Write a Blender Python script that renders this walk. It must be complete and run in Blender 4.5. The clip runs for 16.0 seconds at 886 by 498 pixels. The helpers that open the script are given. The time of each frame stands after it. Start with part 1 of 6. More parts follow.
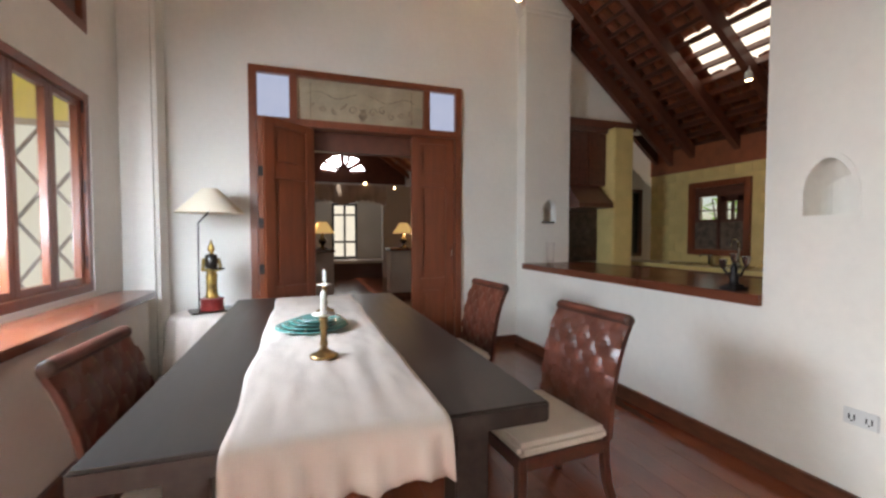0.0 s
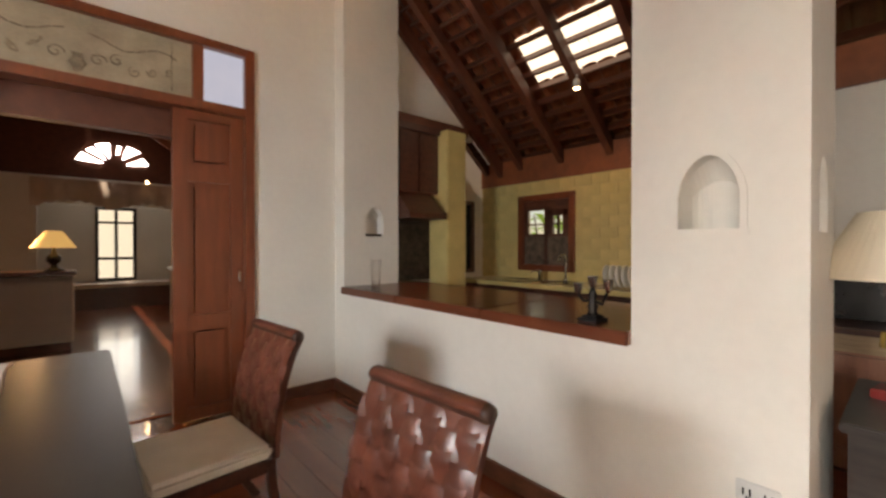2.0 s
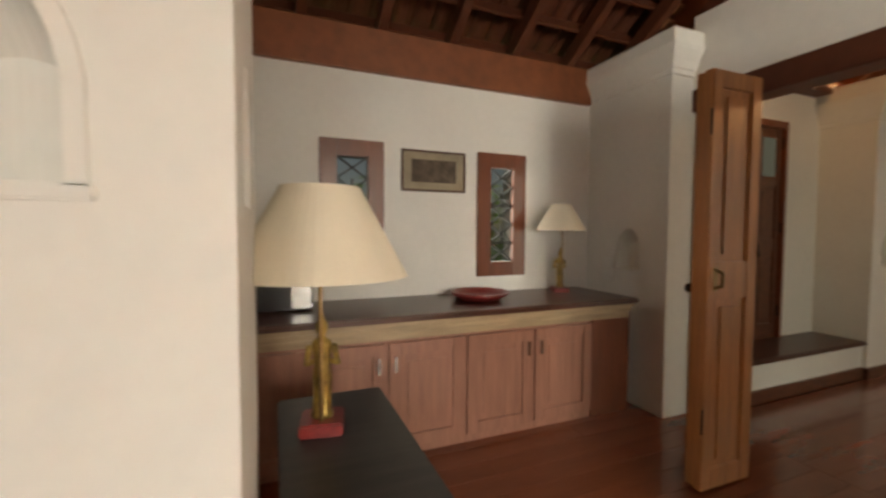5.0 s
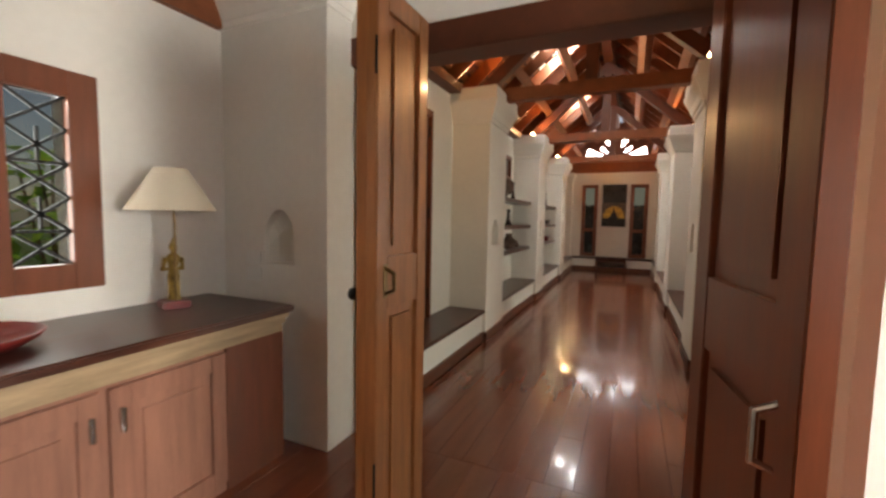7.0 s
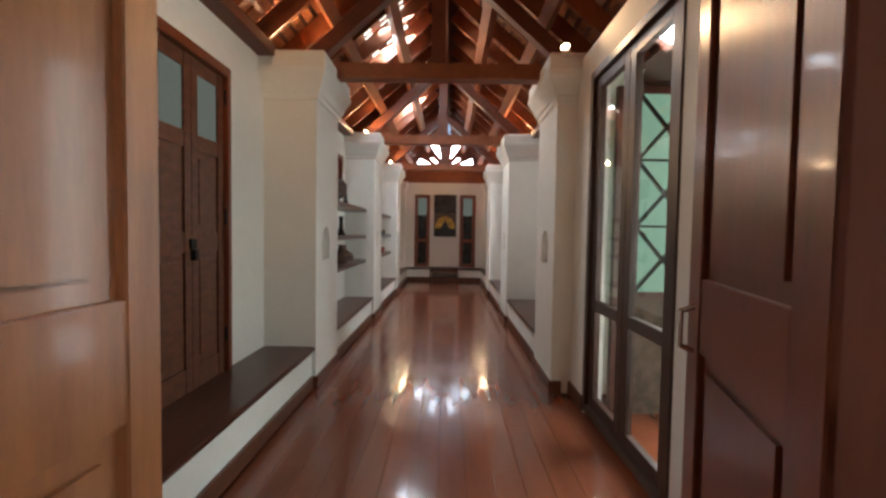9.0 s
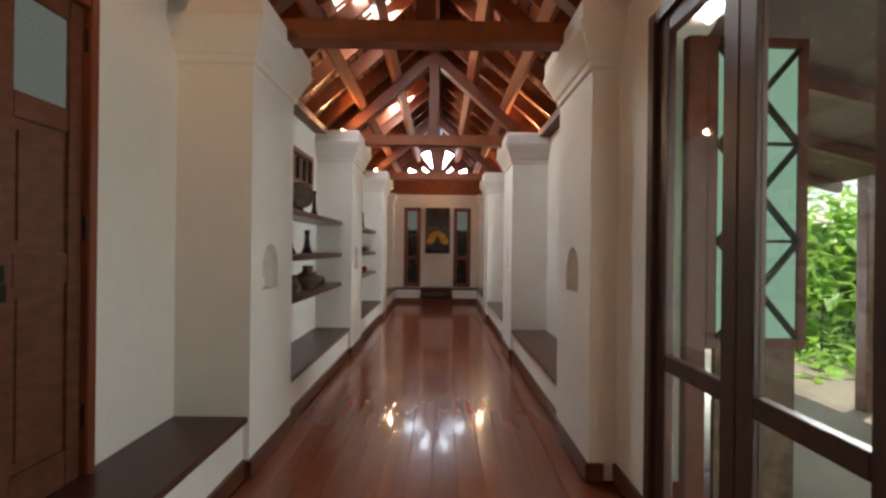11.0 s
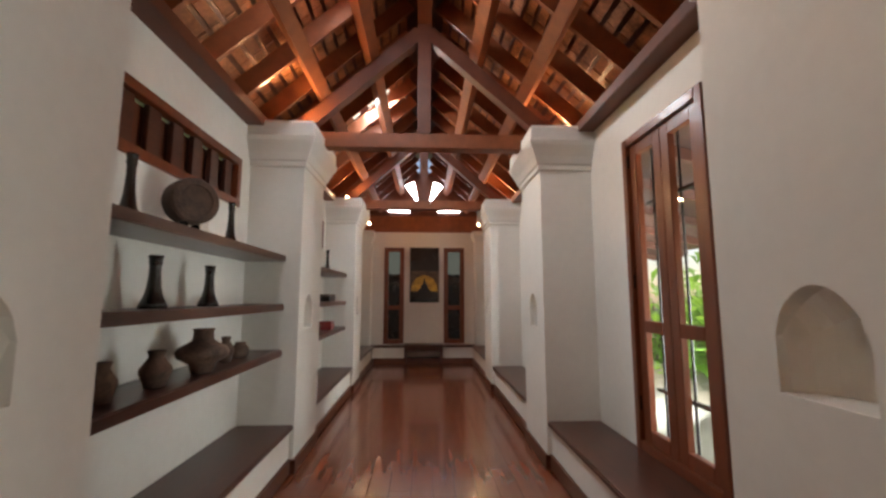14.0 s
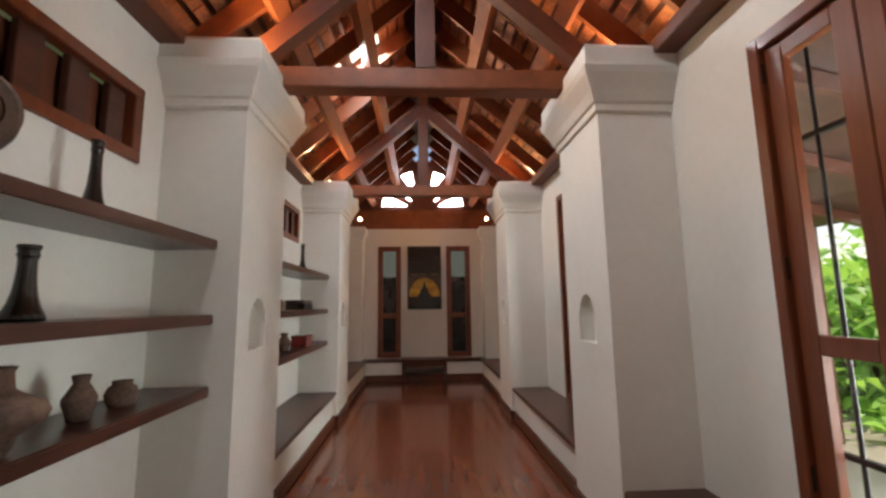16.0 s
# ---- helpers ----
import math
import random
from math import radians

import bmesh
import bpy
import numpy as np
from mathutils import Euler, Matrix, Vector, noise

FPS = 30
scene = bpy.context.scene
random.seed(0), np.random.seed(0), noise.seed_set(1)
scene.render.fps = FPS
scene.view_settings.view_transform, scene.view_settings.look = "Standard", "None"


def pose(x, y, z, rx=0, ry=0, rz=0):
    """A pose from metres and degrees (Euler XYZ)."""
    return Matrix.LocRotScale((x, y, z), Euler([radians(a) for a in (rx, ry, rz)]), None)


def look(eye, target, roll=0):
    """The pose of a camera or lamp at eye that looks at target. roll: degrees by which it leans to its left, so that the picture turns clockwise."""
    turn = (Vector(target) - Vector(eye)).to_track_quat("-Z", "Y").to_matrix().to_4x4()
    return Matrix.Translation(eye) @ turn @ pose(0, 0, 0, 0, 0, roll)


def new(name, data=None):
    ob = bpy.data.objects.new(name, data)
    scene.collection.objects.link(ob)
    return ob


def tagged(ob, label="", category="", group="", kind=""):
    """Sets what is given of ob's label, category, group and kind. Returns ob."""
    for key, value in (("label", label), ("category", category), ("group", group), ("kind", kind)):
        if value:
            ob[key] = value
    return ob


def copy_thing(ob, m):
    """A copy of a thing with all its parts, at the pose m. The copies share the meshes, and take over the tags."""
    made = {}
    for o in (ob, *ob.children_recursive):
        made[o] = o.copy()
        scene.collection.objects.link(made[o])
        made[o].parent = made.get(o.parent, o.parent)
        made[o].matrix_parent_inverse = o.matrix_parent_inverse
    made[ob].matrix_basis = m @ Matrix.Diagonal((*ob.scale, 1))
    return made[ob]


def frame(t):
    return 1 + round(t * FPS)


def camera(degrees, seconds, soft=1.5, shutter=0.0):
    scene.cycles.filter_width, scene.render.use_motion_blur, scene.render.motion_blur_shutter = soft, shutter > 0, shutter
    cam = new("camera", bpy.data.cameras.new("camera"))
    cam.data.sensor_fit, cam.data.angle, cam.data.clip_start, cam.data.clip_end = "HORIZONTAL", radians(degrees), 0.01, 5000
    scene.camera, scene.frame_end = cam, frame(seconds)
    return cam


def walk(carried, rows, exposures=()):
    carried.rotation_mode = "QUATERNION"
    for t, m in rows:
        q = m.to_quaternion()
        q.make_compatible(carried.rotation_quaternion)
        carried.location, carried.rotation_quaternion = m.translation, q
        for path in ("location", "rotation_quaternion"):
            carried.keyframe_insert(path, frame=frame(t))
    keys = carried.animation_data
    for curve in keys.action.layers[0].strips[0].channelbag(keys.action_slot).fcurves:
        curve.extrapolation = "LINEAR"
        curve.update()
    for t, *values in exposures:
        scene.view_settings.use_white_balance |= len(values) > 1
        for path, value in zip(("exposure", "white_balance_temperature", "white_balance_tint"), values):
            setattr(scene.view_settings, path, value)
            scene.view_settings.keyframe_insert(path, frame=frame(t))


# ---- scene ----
cam = camera(94.3, 16.0, soft=2.6, shutter=0.3)
PATH = [
    (0, (0.631, 0.504, 1.256), (1.269, 2.398, 1.181), 0.0),
    (0.5, (0.737, 0.727, 1.271), (1.494, 2.577, 1.214), -0.2),
    (1, (0.859, 0.93, 1.268), (1.798, 2.695, 1.23), -0.2),
    (1.5, (1.01, 1.118, 1.271), (2.142, 2.766, 1.249), -0.2),
    (2, (1.232, 1.253, 1.279), (2.546, 2.761, 1.266), -0.0),
    (2.5, (1.418, 1.389, 1.272), (2.904, 2.727, 1.264), 0.2),
    (3, (1.581, 1.552, 1.287), (3.245, 2.662, 1.28), 0.3),
    (3.5, (1.795, 1.576, 1.281), (3.636, 2.356, 1.26), 0.2),
    (4, (2.001, 1.511, 1.279), (3.975, 1.834, 1.244), 0.1),
    (4.4, (2.121, 1.481, 1.3), (4.116, 1.369, 1.223), -0.0),
    (5, (2.3, 1.417, 1.285), (4.149, 0.66, 1.199), 0.3),
    (5.2, (2.335, 1.365, 1.268), (4.094, 0.416, 1.189), 0.3),
    (7.3, (2.91, 0.532, 1.283), (3.607, -1.338, 1.152), 0.9),
    (7.5, (2.923, 0.446, 1.249), (3.545, -1.452, 1.14), 0.7),
    (8, (2.996, 0.225, 1.256), (3.395, -1.733, 1.196), 1.0),
    (8.5, (3.099, 0.005, 1.257), (3.245, -1.989, 1.207), 0.7),
    (9, (3.159, -0.188, 1.25), (3.183, -2.186, 1.172), 0.9),
    (9.2, (3.153, -0.289, 1.259), (3.185, -2.287, 1.166), 0.6),
    (11.5, (3.154, -1.394, 1.265), (3.126, -3.394, 1.314), 0.6),
    (12, (3.191, -1.655, 1.257), (3.142, -3.652, 1.353), 0.5),
    (12.5, (3.225, -1.907, 1.252), (3.158, -3.902, 1.375), 0.5),
    (13, (3.214, -2.202, 1.255), (3.177, -4.194, 1.436), 0.4),
    (13.5, (3.228, -2.477, 1.245), (3.185, -4.466, 1.451), 0.7),
    (14, (3.259, -2.768, 1.255), (3.166, -4.752, 1.488), 0.0),
    (14.5, (3.247, -3.046, 1.255), (3.178, -5.03, 1.493), -0.1),
    (15, (3.253, -3.309, 1.246), (3.205, -5.295, 1.477), -0.1),
    (15.5, (3.294, -3.597, 1.252), (3.207, -5.58, 1.501), -0.7),
    (16, (3.296, -3.857, 1.24), (3.19, -5.837, 1.505), -0.8),
]
walk(cam, [(t, look(eye, target, roll)) for t, eye, target, roll in PATH],
     exposures=[(0.0, -0.1, 7300, 16), (2.5, -0.05, 9100, 20), (3.5, -0.1, 9000, 18), (4.4, -0.15, 11000, 21), (5.0, -0.12, 9600, 18), (7.5, 0.52, 8400, 18), (9.0, 0.55, 6900, 13), (11.5, 0.4, 7300, 16), (16.0, 0.34, 7500, 18)])

# ---- world and light ----
world = bpy.data.worlds.new("world")
scene.world = world
world.use_nodes = True
wn = world.node_tree
sky = wn.nodes.new("ShaderNodeTexSky")
sky.sky_type, sky.sun_disc = "NISHITA", False
sky.sun_elevation, sky.sun_rotation = radians(48), radians(250)
wn.links.new(sky.outputs[0], wn.nodes["Background"].inputs[0])
wn.nodes["Background"].inputs[1].default_value = 0.12


def lamp(name, kind, m, energy, color, **settings):
    data = bpy.data.lights.new(name, kind)
    data.energy, data.color = energy, color
    if kind == "AREA":
        data.shape, data.size, data.size_y = "RECTANGLE", settings["w"], settings["h"]
    if kind == "SPOT":
        data.spot_size, data.spot_blend, data.shadow_soft_size = radians(settings["cone"]), 0.6, 0.03
    if kind == "POINT":
        data.shadow_soft_size = settings["r"]
    if kind == "SUN":
        data.angle = settings["angle"]
    ob = new(name, data)
    ob.matrix_world = m
    return ob


DAY, WARM = (0.74, 0.88, 1.0), (1.0, 0.66, 0.36)
lamp("sun", "SUN", look((0, 0, 20), (2.2, 1.2, 9.0)), 4.0, (1.0, 0.95, 0.86), angle=radians(0.6))


def window_light(name, place, target, w, h, energy, color=DAY):
    return lamp(name, "AREA", look(place, target), energy, color, w=w, h=h)


window_light("dining_window_light", (-0.92, 2.45, 1.5), (0.8, 3.7, -0.9), 0.7, 0.85, 195, (0.62, 0.80, 1.0))
window_light("hall_light", (1.8, 12.75, 1.5), (1.8, 6, 1.2), 0.7, 1.4, 8)
window_light("kitchen_window_light", (5.3, 4.0, 1.45), (3, 3.6, 1.2), 0.65, 0.8, 1.6, (0.95, 1.0, 0.8))
window_light("pantry_window_light", (5.14, -0.2, 1.4), (3, 0.2, 1.2), 0.2, 0.8, 10)
window_light("garden_sky_light", (-5.6, -6.0, 1.45), (3, -6.0, 1.2), 13.0, 3.4, 380, (0.76, 0.97, 1.0))
# fill lamp at an unseen opening, added to brighten the pantry
window_light("dining_south_fill_light", (-0.92, 0.50, 1.5), (-0.22, -1.10, 0.8), 0.9, 1.25, 440)
for k, (y, watts) in enumerate(((-4.75, 150), (-7.25, 220))):
    window_light("corridor_daylight_%d" % (k + 2), (0.20, y, 0.85), (0.20 + 0.64, y - 0.77, 0.85), 0.9, 1.2, watts, (0.76, 0.93, 1.0))
window_light("corridor_daylight_1", (1.35, -2.42, 1.3), (4.0, 0.6, 0.75), 1.0, 1.9, 52, (0.78, 0.94, 1.0))
for k, y in enumerate((-5.1, -7.5)):
    window_light("skylight_daylight_%d" % (k + 1), (3.80, y, 3.57), (2.5, y - 0.1, 1.0), 0.6, 0.42, 45)


# ---- materials ----
def material(name, base, rough=0.6, metal=0.0, vary=0.12, scale=6.0, bump=0.1, bump_scale=60.0, stretch=(1, 1, 1),
             coat=0.0, second=None, per_piece=0.0, emit=None, spec=0.5):
    m = bpy.data.materials.new(name)
    m.use_nodes = True
    n, l = m.node_tree.nodes, m.node_tree.links
    b = n["Principled BSDF"]
    co = n.new("ShaderNodeTexCoord")
    mp = n.new("ShaderNodeMapping")
    mp.inputs["Scale"].default_value = stretch
    l.new(co.outputs["Object"], mp.inputs[0])
    big = n.new("ShaderNodeTexNoise")
    big.inputs["Scale"].default_value, big.inputs["Detail"].default_value = scale, 6
    fine = n.new("ShaderNodeTexNoise")
    fine.inputs["Scale"].default_value, fine.inputs["Detail"].default_value = bump_scale, 4
    l.new(mp.outputs[0], big.inputs[0])
    l.new(mp.outputs[0], fine.inputs[0])
    mix = n.new("ShaderNodeMix")
    mix.data_type = "RGBA"
    dark = second or tuple(c * (1 - 2.2 * vary) for c in base)
    mix.inputs["A"].default_value = (*dark, 1)
    mix.inputs["B"].default_value = (*[min(1, c * (1 + vary)) for c in base], 1)
    blend = n.new("ShaderNodeMath")
    blend.operation = "MULTIPLY_ADD"
    l.new(fine.outputs[0], blend.inputs[0])
    blend.inputs[1].default_value = 0.35
    l.new(big.outputs[0], blend.inputs[2])
    ramp = n.new("ShaderNodeMapRange")
    ramp.inputs["From Min"].default_value, ramp.inputs["From Max"].default_value = 0.45, 0.9
    l.new(blend.outputs[0], ramp.inputs[0])
    l.new(ramp.outputs[0], mix.inputs["Factor"])
    out = mix.outputs["Result"]
    if per_piece:
        info = n.new("ShaderNodeObjectInfo")
        hsv = n.new("ShaderNodeHueSaturation")
        rng = n.new("ShaderNodeMapRange")
        rng.inputs["To Min"].default_value, rng.inputs["To Max"].default_value = 1 - per_piece, 1 + per_piece
        l.new(info.outputs["Random"], rng.inputs[0])
        l.new(rng.outputs[0], hsv.inputs["Value"])
        l.new(out, hsv.inputs["Color"])
        out = hsv.outputs[0]
    l.new(out, b.inputs["Base Color"])
    rr = n.new("ShaderNodeMapRange")
    rr.inputs["To Min"].default_value, rr.inputs["To Max"].default_value = max(0.02, rough * 0.82), min(1, rough * 1.18)
    l.new(big.outputs[0], rr.inputs[0])
    l.new(rr.outputs[0], b.inputs["Roughness"])
    b.inputs["Metallic"].default_value = metal
    b.inputs["Coat Weight"].default_value = coat
    b.inputs["Coat Roughness"].default_value = 0.08
    b.inputs["Specular IOR Level"].default_value = spec
    if bump:
        bp = n.new("ShaderNodeBump")
        bp.inputs["Strength"].default_value, bp.inputs["Distance"].default_value = bump, 0.004
        l.new(blend.outputs[0], bp.inputs["Height"])
        l.new(bp.outputs[0], b.inputs["Normal"])
    if emit:
        b.inputs["Emission Color"].default_value = (*emit[:3], 1)
        b.inputs["Emission Strength"].default_value = emit[3]
    return m


def glass(name, tint=(1, 1, 1), rough=0.0):
    m = bpy.data.materials.new(name)
    m.use_nodes = True
    n, l = m.node_tree.nodes, m.node_tree.links
    n.remove(n["Principled BSDF"])
    t, g, f, x, p = (n.new("ShaderNode" + k) for k in ("BsdfTransparent", "BsdfGlossy", "LayerWeight", "MixShader", "Math"))
    t.inputs[0].default_value = (*tint, 1)
    g.inputs["Roughness"].default_value = rough + 0.02
    f.inputs[0].default_value = 0.5
    p.operation = "POWER"
    p.inputs[1].default_value = 4.0
    l.new(f.outputs["Facing"], p.inputs[0])
    k = n.new("ShaderNodeMath")
    k.operation = "MULTIPLY_ADD"
    k.inputs[1].default_value, k.inputs[2].default_value = 0.6, 0.035
    l.new(p.outputs[0], k.inputs[0])
    l.new(k.outputs[0], x.inputs[0])
    l.new(t.outputs[0], x.inputs[1])
    l.new(g.outputs[0], x.inputs[2])
    l.new(x.outputs[0], n["Material Output"].inputs[0])
    return m


# self-lit colour for bulbs, and for daylight put into panes and sheets
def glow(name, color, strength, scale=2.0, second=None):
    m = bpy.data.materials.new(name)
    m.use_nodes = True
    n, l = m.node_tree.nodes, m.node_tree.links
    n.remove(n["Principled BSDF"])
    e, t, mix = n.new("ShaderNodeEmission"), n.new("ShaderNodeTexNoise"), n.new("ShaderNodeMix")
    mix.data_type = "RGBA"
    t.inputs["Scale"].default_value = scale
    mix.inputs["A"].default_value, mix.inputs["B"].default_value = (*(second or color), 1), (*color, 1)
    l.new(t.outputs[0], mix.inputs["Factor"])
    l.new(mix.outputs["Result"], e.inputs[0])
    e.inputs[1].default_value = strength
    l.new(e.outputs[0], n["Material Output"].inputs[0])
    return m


PLASTER = material("white_plaster", (0.78, 0.75, 0.69), 0.75, vary=0.035, scale=1.3, bump=0.18, bump_scale=22, spec=0.25)
FLOORWOOD = material("polished_teak_floor", (0.205, 0.053, 0.023), 0.22, vary=0.10, scale=2.0, bump=0.015, bump_scale=20, stretch=(6, 0.7, 6), coat=0.45, per_piece=0.06)
TEAK = material("red_teak", (0.180, 0.045, 0.018), 0.33, vary=0.11, scale=3.0, bump=0.12, bump_scale=30, stretch=(9, 9, 1), coat=0.12)
TEAKX = material("red_teak_lying", (0.16, 0.045, 0.022), 0.25, vary=0.07, scale=3.0, bump=0.12, bump_scale=30, stretch=(9, 1, 9), coat=0.12)
DARKTEAK = material("dark_brown_wood", (0.085, 0.028, 0.017), 0.33, vary=0.2, scale=3.0, bump=0.1, bump_scale=30, stretch=(8, 1, 8), coat=0.15)
SKIRT = material("skirting_wood", (0.13, 0.045, 0.024), 0.35, vary=0.2, scale=3.0, bump=0.06, bump_scale=30, stretch=(3, 3, 9))
TABLEWOOD = material("near_black_table_wood", (0.030, 0.023, 0.020), 0.34, vary=0.25, scale=3.0, bump=0.08, bump_scale=34, stretch=(10, 1, 10))
ROOFWOOD = material("roof_timber", (0.25, 0.072, 0.027), 0.5, vary=0.12, scale=2.5, bump=0.2, bump_scale=30, stretch=(4, 4, 4))
DARKROOF = material("dark_roof_timber", (0.13, 0.036, 0.017), 0.5, vary=0.13, scale=2.5, bump=0.2, bump_scale=30, stretch=(4, 4, 4))
CLAY = material("clay_roof_tile", (0.46, 0.17, 0.075), 0.75, vary=0.3, scale=5.0, bump=0.25, bump_scale=40)
LEATHER = material("woven_brown_leather", (0.125, 0.036, 0.022), 0.30, vary=0.22, scale=9.0, bump=0.15, bump_scale=120, per_piece=0.14)
CUSHION = material("cream_seat_cloth", (0.80, 0.75, 0.67), 0.9, vary=0.05, scale=5.0, bump=0.15, bump_scale=320, spec=0.15)
LINEN = material("white_linen", (0.63, 0.55, 0.49), 0.92, vary=0.05, scale=4.0, bump=0.2, bump_scale=260, spec=0.1)
BRASS = material("aged_brass", (0.36, 0.23, 0.105), 0.36, 1.0, vary=0.25, scale=18, bump=0.08)
GOLD = material("gilt_statue", (0.42, 0.27, 0.07), 0.38, 0.7, vary=0.35, scale=14, bump=0.2, second=(0.10, 0.06, 0.02))
IRON = material("black_iron", (0.02, 0.018, 0.018), 0.45, 0.6, vary=0.2)
CHROME = material("brushed_steel", (0.62, 0.62, 0.60), 0.22, 1.0, vary=0.08, scale=20)
WAX = material("white_wax", (0.86, 0.84, 0.78), 0.45, vary=0.03, bump=0.05)
CELADON = material("green_celadon_glaze", (0.15, 0.38, 0.34), 0.18, vary=0.18, scale=10, bump=0.05, coat=0.4, second=(0.05, 0.19, 0.17))
SHADE = material("cream_lamp_shade", (0.80, 0.70, 0.55), 0.9, vary=0.05, scale=3, bump=0.15, bump_scale=240, spec=0.1)
REDLACQ = material("red_lacquer", (0.24, 0.025, 0.022), 0.32, vary=0.2, scale=8, bump=0.06, coat=0.3)
BLACKPOT = material("dark_glazed_pottery", (0.022, 0.016, 0.013), 0.25, vary=0.3, scale=10, bump=0.1, coat=0.3)
EARTH = material("earthenware", (0.17, 0.098, 0.068), 0.8, vary=0.3, scale=9, bump=0.3, bump_scale=70)
DISCWOOD = material("weathered_dark_disc", (0.10, 0.056, 0.038), 0.8, vary=0.3, scale=9, bump=0.3, bump_scale=70)
STONE = material("dark_stone_relief", (0.12, 0.085, 0.06), 0.8, vary=0.3, scale=14, bump=0.5, bump_scale=60)
SAND = material("carved_sand_panel", (0.36, 0.29, 0.20), 0.8, vary=0.12, scale=6, bump=0.3, bump_scale=60)
CARVED = material("worn_carving", (0.25, 0.19, 0.125), 0.85, vary=0.25, scale=14, bump=0.4, bump_scale=60)
TILEY = material("cream_wall_tile", (0.58, 0.46, 0.20), 0.3, vary=0.08, scale=5, bump=0.08, bump_scale=60, per_piece=0.05, coat=0.2)
PINKWOOD = material("washed_pink_cabinet_wood", (0.34, 0.15, 0.10), 0.42, vary=0.12, scale=3.0, bump=0.1, bump_scale=30, stretch=(9, 9, 1))
LIMEWOOD = material("pale_moulding_wood", (0.42, 0.29, 0.17), 0.45, vary=0.15, scale=3.0, bump=0.1, bump_scale=30, stretch=(3, 1, 9))
GLASS = glass("window_glass")
FROST = glow("frosted_pane_daylight", (0.50, 0.62, 0.90), 0.8, 3.0, (0.60, 0.70, 0.95))
# roof is closed above these panes, so their daylight is emitted
SKYPANE = glow("daylight_glow_roof_pane", (1.0, 0.93, 0.82), 1.7, 3.0)
WHITE = material("white_plastic", (0.78, 0.77, 0.72), 0.4, vary=0.02, bump=0.0)
PLATE = material("pale_grey_plastic", (0.60, 0.60, 0.58), 0.35, vary=0.02, bump=0.0)
BLACK = material("black_plastic", (0.015, 0.015, 0.016), 0.25, vary=0.1, bump=0.0)
FROSTG = glow("patterned_pane_daylight", (0.42, 0.50, 0.45), 0.24, 40.0, (0.16, 0.19, 0.17))
FANLIGHT = glow("gable_daylight", (0.70, 0.84, 1.0), 17.0, 3.0)
PAINTGOLD = material("painted_gold", (0.62, 0.36, 0.05), 0.5, vary=0.3, scale=8, bump=0.1, second=(0.30, 0.15, 0.02))
LITSHADE = material("lit_yellow_shade", (0.75, 0.58, 0.30), 0.9, vary=0.04, bump=0.0, emit=(1.0, 0.66, 0.25, 0.55))
DAYSOFT = glow("pale_window_daylight", (0.92, 0.88, 0.74), 1.1, 3.0, (0.80, 0.82, 0.74))
GRASS = material("lawn", (0.06, 0.12, 0.03), 0.9, vary=0.35, scale=3, bump=0.4, bump_scale=40)
PAVING = material("pale_terrace_tile", (0.24, 0.22, 0.18), 0.5, vary=0.12, scale=3, bump=0.1, bump_scale=30)
LEAF = material("tropical_leaf", (0.22, 0.46, 0.07), 0.45, vary=0.3, scale=1.2, bump=0.05, second=(0.08, 0.24, 0.03))
thin = LEAF.node_tree.nodes.new("ShaderNodeBsdfTranslucent")
thin.inputs[0].default_value = (0.36, 0.62, 0.10, 1)
both = LEAF.node_tree.nodes.new("ShaderNodeMixShader")
both.inputs[0].default_value = 0.45
LEAF.node_tree.links.new(LEAF.node_tree.nodes["Principled BSDF"].outputs[0], both.inputs[1])
LEAF.node_tree.links.new(thin.outputs[0], both.inputs[2])
LEAF.node_tree.links.new(both.outputs[0], LEAF.node_tree.nodes["Material Output"].inputs[0])
# garden light through the door glass is put into this glow
GREENSHEET = glow("glowing_green_sheet", (0.36, 0.74, 0.56), 0.4, 1.5, (0.34, 0.62, 0.46))
# emits its own brightness in place of sunlight behind the lattice
PALESHEET = glow("glowing_pale_sheet", (0.92, 0.92, 0.74), 0.8, 1.5, (0.84, 0.90, 0.80))
YELLOW = material("yellow_wall_paint", (0.72, 0.62, 0.12), 0.8, vary=0.05, bump=0.1)
# brighter copy of TEAK: a paler leaf, plus the light falling on it
LITTEAK = material("lit_orange_teak", (0.50, 0.20, 0.075), 0.33, vary=0.12, scale=3.0, bump=0.12, bump_scale=30, stretch=(9, 9, 1), coat=0.15)
LEADGLASS = glass("leaded_glass", (0.42, 0.44, 0.44))
BLACKTEAK = material("near_black_teak", (0.060, 0.026, 0.017), 0.45, vary=0.2, scale=3.0, bump=0.1, bump_scale=30, stretch=(8, 8, 1))
DULLWOOD = material("grey_lattice_wood", (0.17, 0.14, 0.12), 0.7, vary=0.15)


# ---- building helpers ----
def thing(name, label, category, m=None, group="", kind=""):
    ob = new(name)
    ob.empty_display_size = 0.1
    if m is not None:
        ob.matrix_world = m
    return tagged(ob, label, category, group, kind)


def part(name, bm, mat, parent=None, label="", smooth=False):
    me = bpy.data.meshes.new(name)
    bm.normal_update()
    bm.to_mesh(me)
    bm.free()
    me.materials.append(mat)
    if smooth:
        for p in me.polygons:
            p.use_smooth = True
    ob = new(name, me)
    if parent:
        ob.parent = parent
    return tagged(ob, label)


